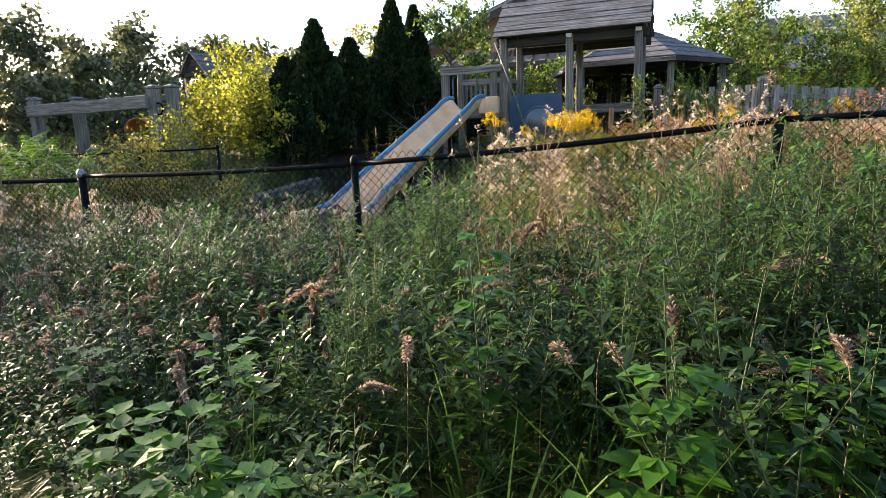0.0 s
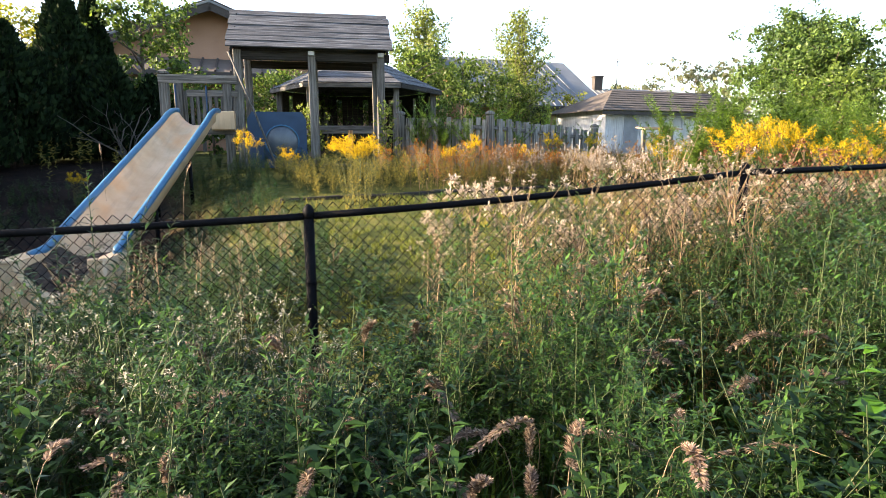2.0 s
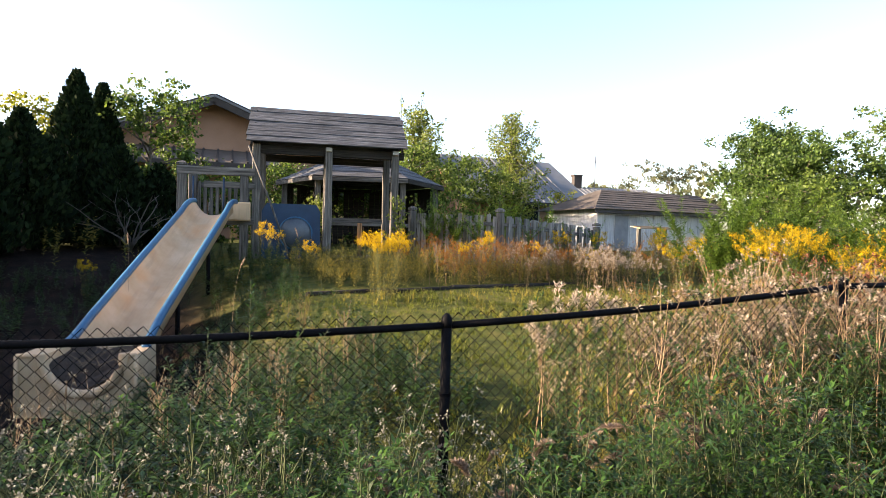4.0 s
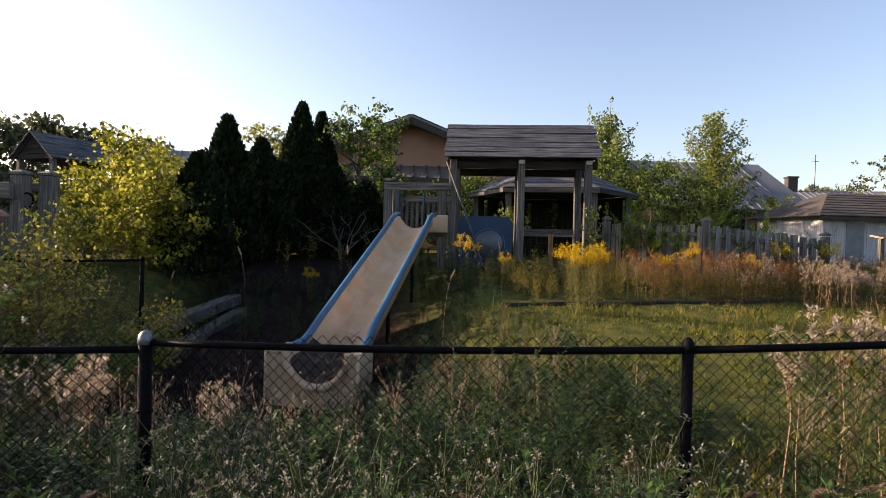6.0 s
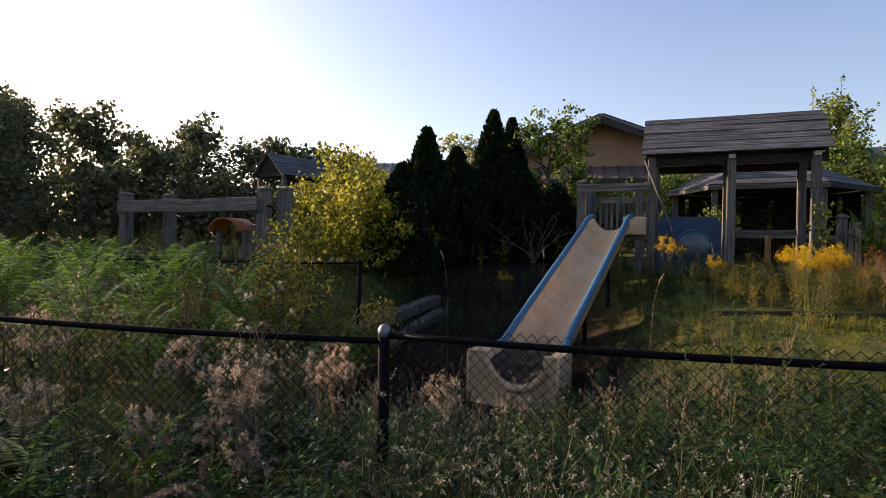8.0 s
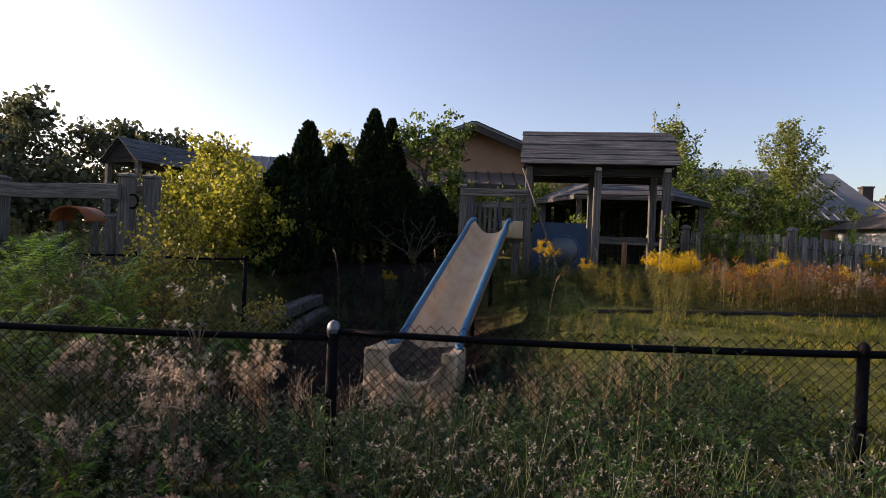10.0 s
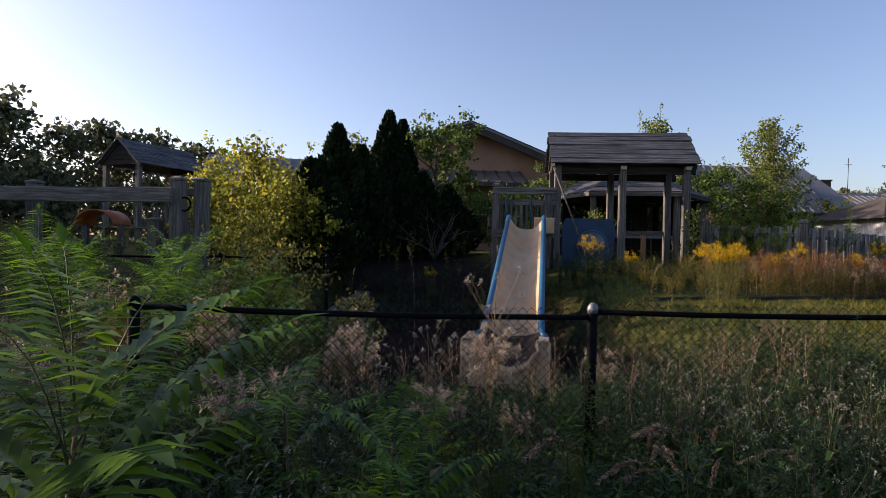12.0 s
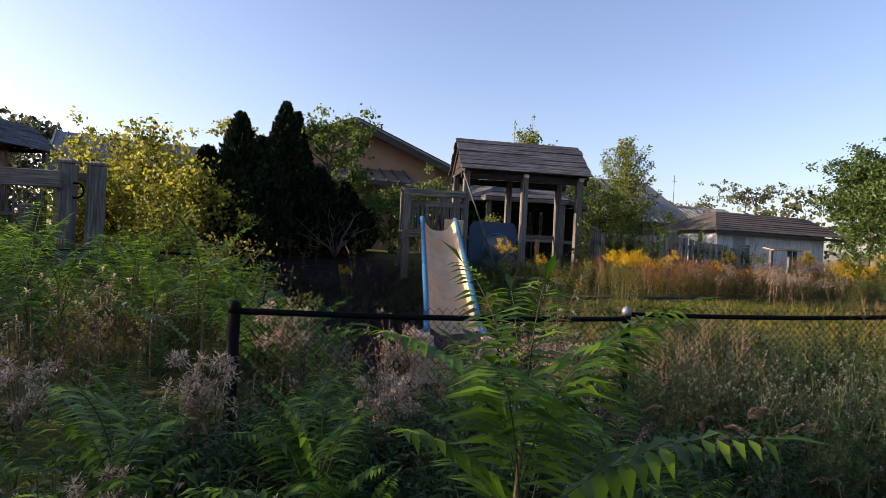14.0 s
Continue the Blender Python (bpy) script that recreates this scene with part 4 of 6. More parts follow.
def grass_kit(h=0.6, blades=16, w=0.008, arch=0.5):
    k = Kit()
    for i in range(blades):
        a, l = U(0, 6.28), h * U(0.55, 1.1)
        out = np.array((math.cos(a), math.sin(a), 0))
        side = np.array((-math.sin(a), math.cos(a), 0))
        base = out * U(0, .05)
        bend, prev = U(.2, 1) * arch, None
        for j in range(4):
            f = j / 3
            p = base + out * l * bend * f * f + UP * l * (f - 0.45 * bend * f * f)
            ww = w * (1 - f * 0.92)
            cur = (p - side * ww, p + side * ww)
            if prev:
                k.quad(prev[0], prev[1], cur[1], cur[0], 0)
            prev = cur
    return k


def plume_kit(h=1.1, bend=0.35, n=80, head=0.2, m_stem=0, m_head=1):
    k = Kit()
    pts = [np.array((bend * f ** 5 * h * .6 + .04 * f, 0, h * (f - 0.62 * bend * f ** 6))) for f in np.linspace(0, 1, 13)]
    k.stem(pts, 0.003, 0.0018, m_stem)
    k.part("plume")
    for i in range(n):
        f = 1 - head * U(0, 1)
        j = min(int(f * 12), 11)
        q = pts[j] + (pts[j + 1] - pts[j]) * (f * 12 - j)
        taper = 1 - abs((1 - f) / head * 2 - 0.9) * 0.55
        w = round_way(U(0, 6.28), U(.0, .9))
        k.leaf(q + w * 0.006, w + (pts[j + 1] - pts[j]) * 10, UP, 0.036 * taper, 0.012 * taper, m_head)
    for _ in range(3):
        a = U(0, 6.28)
        k.leaf((0, 0, h * U(.1, .4)), round_way(a, U(.5, 1)), UP, U(.2, .35), 0.011, 2, droop=.5)
    return k


def thistle_kit(h=1.1, heads=12, puff=0.04, fine=34):
    k = Kit()
    k.stem([(0, 0, 0), (U(-.04, .04), U(-.04, .04), h * .5), (U(-.06, .06), U(-.06, .06), h * .92)], 0.007, 0.003, 0)
    for i in range(heads):
        a, z = i * 2.4 + U(-.5, .5), h * U(.5, .85)
        d = round_way(a, U(.7, 1.25)) * h * U(.12, .33)
        tip = d + (0, 0, z)
        k.part("seed_head")
        k.stem([(0, 0, z), d * .5 + (0, 0, z - .01), tip], 0.0028, 0.0016, 0)
        for _ in range(fine):
            w = round_way(U(0, 6.28), U(-.6, 1.5))
            k.leaf(tip + w * puff * U(0, .7), w, UP, puff * U(.35, .75), puff * (0.2 if fine > 20 else 0.38), 1, .3)
    k.part("dry_foliage")
    for i in range(16):
        k.leaf((0, 0, h * U(.08, .7)), round_way(U(0, 6.28), U(-.5, .6)), UP, U(.06, .14), 0.022, 2, .3, droop=.5)
    return k


def fluff_kit(h=1.05, heads=26, wide=.15):
    """A dry stalk whose seedheads crowd into one or two fluffy tufts at the top."""
    k = Kit()
    k.stem([(0, 0, 0), (U(-.04, .04), U(-.04, .04), h * .5), (0, 0, h * .86)], .008, .003, 0)
    for i in range(heads):
        a, up = i * 2.4, U(-.12, .14)
        c = np.array((math.cos(a) * wide * math.sqrt(U(.05, 1)), math.sin(a) * wide * math.sqrt(U(.05, 1)), h * .88 + up))
        k.part("seed_head")
        k.stem([(0, 0, h * U(.55, .8)), c * .6 + (0, 0, h * .33), c], .002, .0014, 0)
        for _ in range(46):
            w = round_way(U(0, 6.28), U(-1.2, 1.5))
            k.leaf(c + w * .03 * U(0, 1), w, UP, U(.014, .036), .010, 1, .3)
    k.part("dry_foliage")
    for i in range(9):
        k.leaf((0, 0, h * U(.08, .75)), round_way(U(0, 6.28), U(-.5, .6)), UP, U(.06, .15), .024, 2, .3, droop=.5)
    return k


def patchy(x, y):
    """Weeds stand in clumps with dark gaps between."""
    return noise.noise(Vector((x * 1.5, y * 1.5, 3.1))) + .5 * noise.noise(Vector((x * 4, y * 4, 8.2))) > -.14


def goldenrod_kit(h=1.0, heads=9, flowers=26, m_flower=2):
    k = Kit()
    top = np.array((U(-.06, .06), U(-.06, .06), h))
    k.stem([(0, 0, 0), top * .5 + (U(-.02, .02), 0, 0), top], 0.005, 0.002, 0)
    for i in range(34):
        f = .1 + .72 * i / 34
        k.leaf(top * f, round_way(i * 2.4, U(.2, .8)), UP, U(.07, .12), .016, 1, .2, droop=.2)
    for i in range(heads):
        a = i * 2.4
        d = round_way(a, U(.5, 1.2)) * U(.06, .17)
        b = top * U(.82, .97)
        k.stem([b, b + d * .6, b + d], .002, .001, 0)
        for _ in range(flowers):
            q = b + d * U(.35, 1.1) + rng.normal(0, .016, 3)
            k.leaf(q, round_way(U(0, 6.28), U(.1, 1.4)), UP, U(.014, .026), .013, m_flower, .3)
    return k


def lobed(k, base, way, up, size, m):
    """A broad lobed leaf of three folded pieces."""
    way = np.asarray(way, float) / np.linalg.norm(way)
    side = np.cross(way, up)
    side /= np.linalg.norm(side) + 1e-9
    k.leaf(base, way, up, size, size * .72, m, .1, True, .15)
    for s in (-1, 1):
        k.leaf(base + way * size * .08, way * .75 + side * s * .8, up, size * .74, size * .56, m, .1, True, .2)


def sapling_kit(h=0.9, n=26, size=0.085):
    k = Kit()
    top = np.array((U(-.08, .08), U(-.08, .08), h))
    k.stem([(0, 0, 0), top * .5 + (U(-.03, .03), U(-.03, .03), 0), top], .006, .002, 0)
    for i in range(n):
        f = .12 + .88 * i / n
        a = i * 2.4 + U(-.3, .3)
        pet = round_way(a, U(.3, .7)) * U(.05, .1) * (1.25 - f * .7)
        k.part("leaf")
        k.stem([top * f, top * f + pet * .5, top * f + pet], .0015, .001, 0)
        lobed(k, top * f + pet, round_way(a, U(-.25, .45)), UP, size * (1.25 - .55 * f) * U(.8, 1.2), 1)
    return k


def sumac_kit(h=1.1, fronds=9, fl=0.48, low=.45):
    k = Kit()
    top = np.array((U(-.08, .08), U(-.08, .08), h * .78))
    k.stem([(0, 0, 0), top * .5 + (U(-.04, .04), U(-.04, .04), 0), top], .011, .006, 0)
    for i in range(fronds):
        a, f = i * 2.4 + U(-.3, .3), low + (1 - low) * (i + 1) / fronds
        lift, L = U(.8, 1.15) + .5 * (f - .5), fl * U(.8, 1.15)
        out, b = round_way(a, 0), top * f
        k.part("frond")
        pts = [b + out * L * t * math.cos(lift) * (1 + .15 * t) + UP * L * (math.sin(lift) * t - .38 * t * t) for t in np.linspace(0, 1, 6)]
        k.stem(pts, .0035, .0012, 2)
        side = np.array((-math.sin(a), math.cos(a), 0))
        n = 18
        for j in range(n):
            t = .14 + .86 * j / (n - 1)
            s = min(int(t * 5), 4)
            q, d = pts[s] + (pts[s + 1] - pts[s]) * (t * 5 - s), pts[s + 1] - pts[s]
            ll = L * .22 * (1 - abs(t - .4) * 1.0)
            d = d / np.linalg.norm(d)
            for sg in (-1, 1):
                w = side * sg + d * .45 - UP * U(.05, .3)
                k.leaf(q, w, UP, ll * U(.9, 1.1), ll * .25, 1, .15, True, .2)
        k.leaf(pts[-1], pts[-1] - pts[-2], UP, L * .15, L * .04, 1, .15, True, .1)
    return k


# the trodden line, along which tall plants keep clear
TROD = np.array([(1.4, -0.8), (0.86, -0.27), (0, 0.4), (-0.5, 0.75), (-1.2, 0.95), (-2.0, 1.36), (-2.4, 1.34), (-3.8, 1.0), (-4.64, 0.72), (-5.4, 0.93), (-6.7, 1.05), (-8, 1.1)])


def from_trod(x, y):
    p, best = np.array((x, y)), 9.0
    for a, b in zip(TROD, TROD[1:]):
        t = np.clip(np.dot(p - a, b - a) / np.dot(b - a, b - a), 0, 1)
        best = min(best, float(np.linalg.norm(p - a - (b - a) * t)))
    return best


def fence_y(x):
    return float(np.interp(x, [-6.4, -3.2, -0.3, 2.5, 8.3], [4.85, 4.88, 4.13, 3.51, 2.2]))


def spots(n, x0, x1, y0, y1, s0, s1, height, front=False, ok=None, lean=.12, clear=0.3, grow=0.55):
    """Random places for plants of that height at size 1; near the trodden line they are lower."""
    out, tries = [], 0
    while len(out) < n and tries < n * 6:
        tries += 1
        x, y = U(x0, x1), U(y0, y1)
        if front and y > fence_y(x) - 0.08:
            continue
        if ok and not ok(x, y):
            continue
        s = U(s0, s1)
        d = from_trod(x, y)
        if d < clear:
            continue
        s = min(s, (0.18 + grow * d) / height)
        if s * height < 0.1:
            continue
        out.append((x, y, gz(x, y) - 0.02, s, U(0, 6.28), U(-lean, lean), U(-lean, lean)))
    return out


def along(xs, ys):
    return lambda x, y: U(0, 1) < np.interp(x, xs, ys)


# foreground weeds, from the trodden line to the fence
weeds = [weed_kit(U(.7, .95), 34, U(.07, .11), U(.022, .034), 4) for _ in range(7)]
low_front = along([-9, -5.6, -5.0, -3.0, -2.2, -.9, .8, 1.6, 6], [1, 1, .3, .25, .6, .7, .7, .95, 1])
scatter("weed_thicket", weeds, spots(1250, -8.5, 6.5, .8, 4.9, .5, 1.05, .9, True, lambda x, y: patchy(x, y) and low_front(x, y)), [stem_green, leaf_weed], "dense dark green weeds in front of the fence", "weeds")
scatter("low_weeds", [weed_kit(.45, 24, .08, .034, 3) for _ in range(4)], spots(850, -9, 7, -.4, 4.9, .6, 1.1, .45, True, patchy, clear=.12), [stem_green, leaf_weed], "low green weeds along the trodden way", "weeds")
scatter("long_grass", [grass_kit(U(.5, .7), 18, .0065, U(.9, 1.5)) for _ in range(5)], spots(800, -8.5, 6.5, -.5, 4.9, .6, 1.15, .6, True, clear=.1), [leaf_grass], "long arching green grass in front of the fence", "grass")
scatter("dry_grass", [grass_kit(.8, 12, .004, .6) for _ in range(3)], spots(170, 1.4, 8, 2.4, 5.2, .6, 1.0, .8, True), [leaf_dry], "dry straw-coloured grass by the fence", "grass")
PL = [stem_brown, leaf_plume, leaf_grass]
scatter("reed_grass", [plume_kit(U(.9, 1.15), U(.2, .8), 260, U(.15, .2)) for _ in range(7)], spots(120, -3.6, 5.5, 1.2, 4.4, .6, 1.0, 1.0, True, lean=.12, clear=.85, grow=.5), PL, "reed grass with pinkish brown drooping plumes", "reed grass")
scatter("reed_grass", [plume_kit(U(.75, .95), U(.5, .95), 170, U(.18, .24)) for _ in range(5)], spots(46, -3.4, -.6, 2.2, 3.6, .7, 1.0, .9, True, lean=.15, clear=.9, grow=.5), PL, "reed grass with drooping plumes before the fence", "reed grass")
scatter("reed_grass", [plume_kit(U(.75, .95), U(.1, .7), 300, U(.18, .26)) for _ in range(6)], spots(34, -1.6, .3, 1.7, 2.9, .75, 1.0, .9, True, lean=.2, clear=.75, grow=.62) + spots(16, .9, 2.6, 1.2, 2.4, .7, 1.0, .9, True, lean=.2, clear=.75, grow=.6) + spots(20, -1.0, 1.6, 2.9, 3.9, .9, 1.15, .9, True, lean=.2) + spots(18, -4.2, -2.6, 3.6, 4.6, .75, 1.0, .9, True, lean=.2), PL, "reed grass with arching pinkish plumes among weeds", "reed grass")
scatter("dry_stalks", [thistle_kit(.75, 10, .02, 10) for _ in range(4)], spots(30, -8.5, -5.0, 2.6, 4.85, .7, 1.2, .75, True) + spots(140, -3.1, -.4, 2.9, 4.85, .75, 1.3, .75, True, lambda x, y: noise.noise(Vector((x * 2.2, y * 2.2, 1.5))) > -.05, grow=.42), [stem_green, leaf_silver, leaf_weed], "grey-green stalks with small silvery seedheads", "weeds")

# bushy small-leaved weeds that reach the rail
def bush_kit(h=1.0, branches=11, per=17):
    k = Kit()
    k.stem([(0, 0, 0), (U(-.03, .03), U(-.03, .03), h * .5), (U(-.08, .08), U(-.08, .08), h)], .005, .002, 0)
    for b in range(branches):
        f = .12 + .84 * (b + .5) / branches
        d = round_way(b * 2.4 + U(-.4, .4), U(.55, 1.15)) * h * (.36 - .2 * f) * U(.8, 1.25)
        o = np.array((0, 0, h * f))
        k.stem([o, o + d * .5 + (0, 0, -.01), o + d], .0025, .001, 0)
        for i in range(per):
            q = o + d * (.12 + .88 * (i + U(0, 1)) / per)
            k.leaf(q, round_way(i * 2.4 + U(-.5, .5), U(-.1, 1.0)), UP, U(.028, .058), U(.009, .016), 1, U(0, .4), droop=U(0, .3))
    return k


bushes = [bush_kit(U(.85, 1.1)) for _ in range(7)]
BUSH = [stem_green, leaf_bush]
scatter("bushy_weeds", bushes, spots(360, -1.2, 6.5, 1.7, 4.2, .7, 1.12, 1.0, True, lambda x, y: noise.noise(Vector((x * 1.3, y * 1.3, 5.5))) > -.08 and not (-.9 < x < .4 and y > 3.0), grow=.42), BUSH, "bushy small-leaved grey-green weeds before the fence", "weeds")
scatter("bushy_weeds", bushes, spots(60, -3.3, -.9, 2.6, 4.85, .6, .95, 1.0, True, lambda x, y: noise.noise(Vector((x * 1.7, y * 1.7, 9.5))) > .05, grow=.36), BUSH, "low bushy grey-green weeds below the fence rail", "weeds")
scatter("bushy_weeds", bushes, spots(110, .6, 6.5, 3.3, 5.4, .8, 1.15, 1.0, ok=lambda x, y: fence_y(x) + .06 < y < fence_y(x) + 1.1), BUSH, "bushy small-leaved weeds behind the fence", "weeds")

TH = [stem_brown, leaf_fluff, leaf_dry]
scatter("seeding_thistles", [thistle_kit(U(1.05, 1.25), 16, .03, 13) for _ in range(6)], spots(36, .45, 2.9, 3.0, 5.0, .8, 1.16, 1.2, ok=lambda x, y: abs(y - fence_y(x)) < .75 and abs(y - fence_y(x)) > .07, lean=.1) + spots(20, 2.9, 6.5, 2.4, 5.0, .7, 1.05, 1.2, ok=lambda x, y: .1 < y - fence_y(x) < 1.0), TH, "tall straw-coloured thistles gone to seed along the fence", "thistles")
scatter("dock_patch", [thistle_kit(U(.85, 1.1), 22, .035, 12) for _ in range(4)], spots(46, 3.3, 6.2, 2.7, 4.9, .85, 1.25, 1.0, ok=lambda x, y: .1 < y - fence_y(x) < 1.4), [stem_brown, leaf_dock, leaf_dock], "red-brown seeding dock behind the fence", "dock")
scatter("thistle_patch", [fluff_kit(U(1.0, 1.15), 16, U(.1, .16)) for _ in range(5)], spots(15, 1.6, 4.6, 3.2, 4.9, .7, .98, 1.1, ok=lambda x, y: fence_y(x) + .1 < y < fence_y(x) + .8) + [(.9, 4.4, .02, 1.22, 0, 0, 0), (.68, 4.6, .02, 1.12, 2, .05, 0), (1.2, 4.35, .02, 1.1, 4, 0, .05)], TH, "tall dry thistles with beige seed fluff behind the fence", "thistles")
scatter("dry_herbs", [thistle_kit(.9, 14, .024, 10) for _ in range(4)] , spots(150, 3.2, 8.5, 2.6, 7.5, .6, 1.15, .9, ok=lambda x, y: y > fence_y(x) + .1), [stem_brown, leaf_rust, leaf_olive], "dry reddish herbs along the fence", "herbs")
scatter("yellowing_grass", [grass_kit(.55, 16, .006, .6) for _ in range(4)], spots(900, .3, 11, 3.2, 11.2, .22, .55, .5, ok=lambda x, y: y > fence_y(x) + .05 and (x > 3.2 or y < 5.6 or y > 10.2)), [leaf_olive], "yellowing grass behind the fence", "grass")
scatter("lawn_grass", [grass_kit(.13, 8, .007, .9) for _ in range(4)], spots(2300, .1, 8, 4.4, 11.6, .6, 1.2, .12, ok=lambda x, y: y > fence_y(x) + .05), [leaf_lawn], "short green lawn grass behind the fence", "grass")

# bank before the picket fence
BANK = lambda x, y: y > np.interp(x, [0, 4, 12], [11.6, 11.8, 11.8]) and y < np.interp(x, [0, 4.6, 6.6, 11, 20], [15.2, 15.0, 13.6, 14.3, 16.5])
scatter("bank_herbs", [thistle_kit(.8, 13, .042, 10) for _ in range(4)], spots(130, 3.4, 16, 11.3, 16.2, .65, 1.25, .8, ok=BANK), [stem_brown, leaf_rust, leaf_olive], "rust-brown dead herbs on the flower bank", "herbs")
scatter("bank_weeds", [weed_kit(.7, 28, .1, .024, 2) for _ in range(4)], spots(760, 1.2, 18, 11.3, 17, .4, .95, .7, ok=BANK), [stem_green, leaf_olive], "yellow-green weeds on the flower bank", "weeds")
scatter("bank_bushes", [bush_kit(U(.55, .8), 10, 12) for _ in range(5)], spots(300, 1.2, 15, 11.5, 16, .6, 1.15, .7, ok=BANK), [stem_green, leaf_olive], "dense yellowing herbs covering the flower bank", "herbs")
scatter("bank_bushes", [bush_kit(U(.75, .95), 12, 13) for _ in range(4)], spots(34, 4.4, 6.6, 11.9, 13.2, .8, 1.15, .85, ok=BANK) + spots(26, 7, 13, 11.6, 13.4, .7, 1.0, .85, ok=BANK), [stem_brown, leaf_rust], "rust-brown bushy dead herbs on the bank", "herbs")
scatter("bank_fluff", [fluff_kit(U(.7, .85), 12, U(.16, .22)) for _ in range(3)], spots(22, 6.6, 9.2, 10.7, 11.9, .85, 1.15, .8), TH, "pinkish beige fluffy seedheads on the bank", "thistles")
scatter("rust_tufts", [fluff_kit(U(.6, .85), 9, U(.12, .2)) for _ in range(4)], spots(26, 3.6, 10, 11.7, 13.6, .8, 1.2, .75, ok=BANK), [stem_brown, leaf_rust, leaf_olive], "rust-brown seedhead tufts on the flower bank", "herbs")
scatter("bank_thistles", [thistle_kit(.85, 14, .04, 18) for _ in range(3)], spots(52, 5, 12, 11.2, 13.0, .7, 1.1, .85), TH, "beige fluffy seedheads on the flower bank", "thistles")
scatter("tower_weeds", [weed_kit(.6, 26, .1, .03, 2) for _ in range(4)], spots(520, -5.5, 5, 13.2, 17, .4, 1.0, .6, ok=lambda x, y: not (.6 < x < 4.6 and y > 16.2)), [stem_green, leaf_weed], "dark weeds round the foot of the play tower", "weeds")
scatter("pit_litter", [grass_kit(.4, 9, .003, 1.0) for _ in range(4)], spots(420, -5.2, .6, 5.3, 12.5, .4, 1.2, .4), [leaf_dry], "dead grass and twigs littering the slide pit", "litter")
scatter("pit_stalks", [thistle_kit(.9, 10, .02, 9) for _ in range(4)], spots(95, -5.5, .2, 5.0, 7.0, .6, 1.05, .9), [stem_brown, leaf_silver, leaf_weed], "thin grey stalks behind the fence", "weeds")
scatter("pit_weeds", [weed_kit(.55, 24, .09, .03, 3) for _ in range(4)], spots(520, -5.4, .6, 5.0, 7.6, .5, 1.15, .55), [stem_green, leaf_weed], "dark green weeds on the near slope of the pit", "weeds")
scatter("slope_weeds", [weed_kit(.55, 24, .1, .034, 3) for _ in range(4)], spots(230, -2.2, .9, 7.6, 14.5, .4, .9, .55, ok=lambda x, y: abs(x + 2.22 - (y - 10.3) * .36) > .75), [stem_green, leaf_weed], "dark weeds on the bank beside the slide", "weeds")
scatter("meadow_left", [weed_kit(.8, 28, .11, .03, 2) for _ in range(4)], spots(700, -22, -5.2, 5, 19, .6, 1.3, .8), [stem_green, leaf_weed], "rank green weeds under the timber frame", "weeds")
scatter("olive_weeds", [weed_kit(.9, 30, .09, .026, 4) for _ in range(4)], spots(150, -8.6, -4.9, 7.5, 12.6, .6, 1.15, .9, ok=lambda x, y: noise.noise(Vector((x, y, 2.5))) > -.1), [stem_brown, leaf_olive], "yellowing weeds before the far chain-link fence", "weeds")
scatter("meadow_thistles", [thistle_kit(1.0, 14, .04, 12) for _ in range(3)], spots(34, -8.4, -4.6, 5.6, 10.5, .8, 1.15, 1.0), TH, "beige seedheads among the weeds behind the fence", "thistles")
scatter("field_weeds", [weed_kit(.9, 26, .14, .04, 2) for _ in range(3)], spots(320, -30, 34, 16, 30, .7, 1.3, .9, ok=lambda x, y: not (-.5 < x < 9 and y < 25) and not (13.5 < x < 24.5 and 19 < y < 26) and not (-9 < x < 12 and y > 28.5) and not (x > 13 and y > 25.5) and not (x < -5.5 and y > 30)), [stem_green, leaf_olive], "rank weeds between the buildings", "weeds")


# ---- plants that stand out: things of their own ----
def plant(name, kit, mats, x, y, size, turn, label, category, group=""):
    """A plant as a thing: its stem, leaves, fronds or heads are parts."""
    V, Q, M = kit.arrays()
    t = thing(name, pose(x, y, gz(x, y) - 0.02, 0, 0, turn), label, category, group)
    t.scale = (size,) * 3
    groups = {}
    for q, tag in enumerate(kit.P):
        groups.setdefault(tag, []).append(q)
    for (_, nm), rows in groups.items():
        used, inv = np.unique(Q[rows], return_inverse=True)
        ob = new(nm, quad_mesh(nm, V[used], inv.reshape(-1, 4), M[rows], mats))
        ob.parent = t
    return t


def repeat(proto, rows):
    for x, y, s, a in rows:
        c = copy_thing(proto, pose(x, y, gz(x, y) - 0.02, 0, 0, a))
        c.scale = (s,) * 3


SM = [stem_brown, leaf_sumac, stem_green]
sumacs = []
plant("sumac_plant", sumac_kit(1.42, 13, .86, .62), SM, -5.76, 2.42, 1.04, 40, "young green sumac plant with long feathery leaves", "sumac", "sumac plants")
for i, (x, y, s) in enumerate([(-7.3, 2.4, .8), (-6.9, 3.6, .95), (-6.1, 3.9, .9), (-8.2, 3.2, 1.0)]):
    sumacs.append(plant("sumac_plant", sumac_kit(1.05, 10, U(.55, .68)), SM, x, y, s, i * 77, "young green sumac plant among dark weeds", "sumac", "sumac plants"))
repeat(sumacs[0], [(-7.7, 2.5, 1.0, 30), (-4.9, 2.75, .7, 200)])
repeat(sumacs[1], [(-6.5, 2.45, .9, 100), (-4.75, 3.2, .85, 10)])
repeat(sumacs[2], [(-6.2, 3.2, 1.0, 280), (-5.3, 3.7, 1.0, 150)])
for i in range(26):
    x, y = U(-10.5, -4.4), U(2.0, 4.6)
    d = from_trod(x, y)
    if d > .8:
        repeat(sumacs[i % 4], [(x, y, min(U(.6, .95), .35 + .28 * d), U(0, 360))])
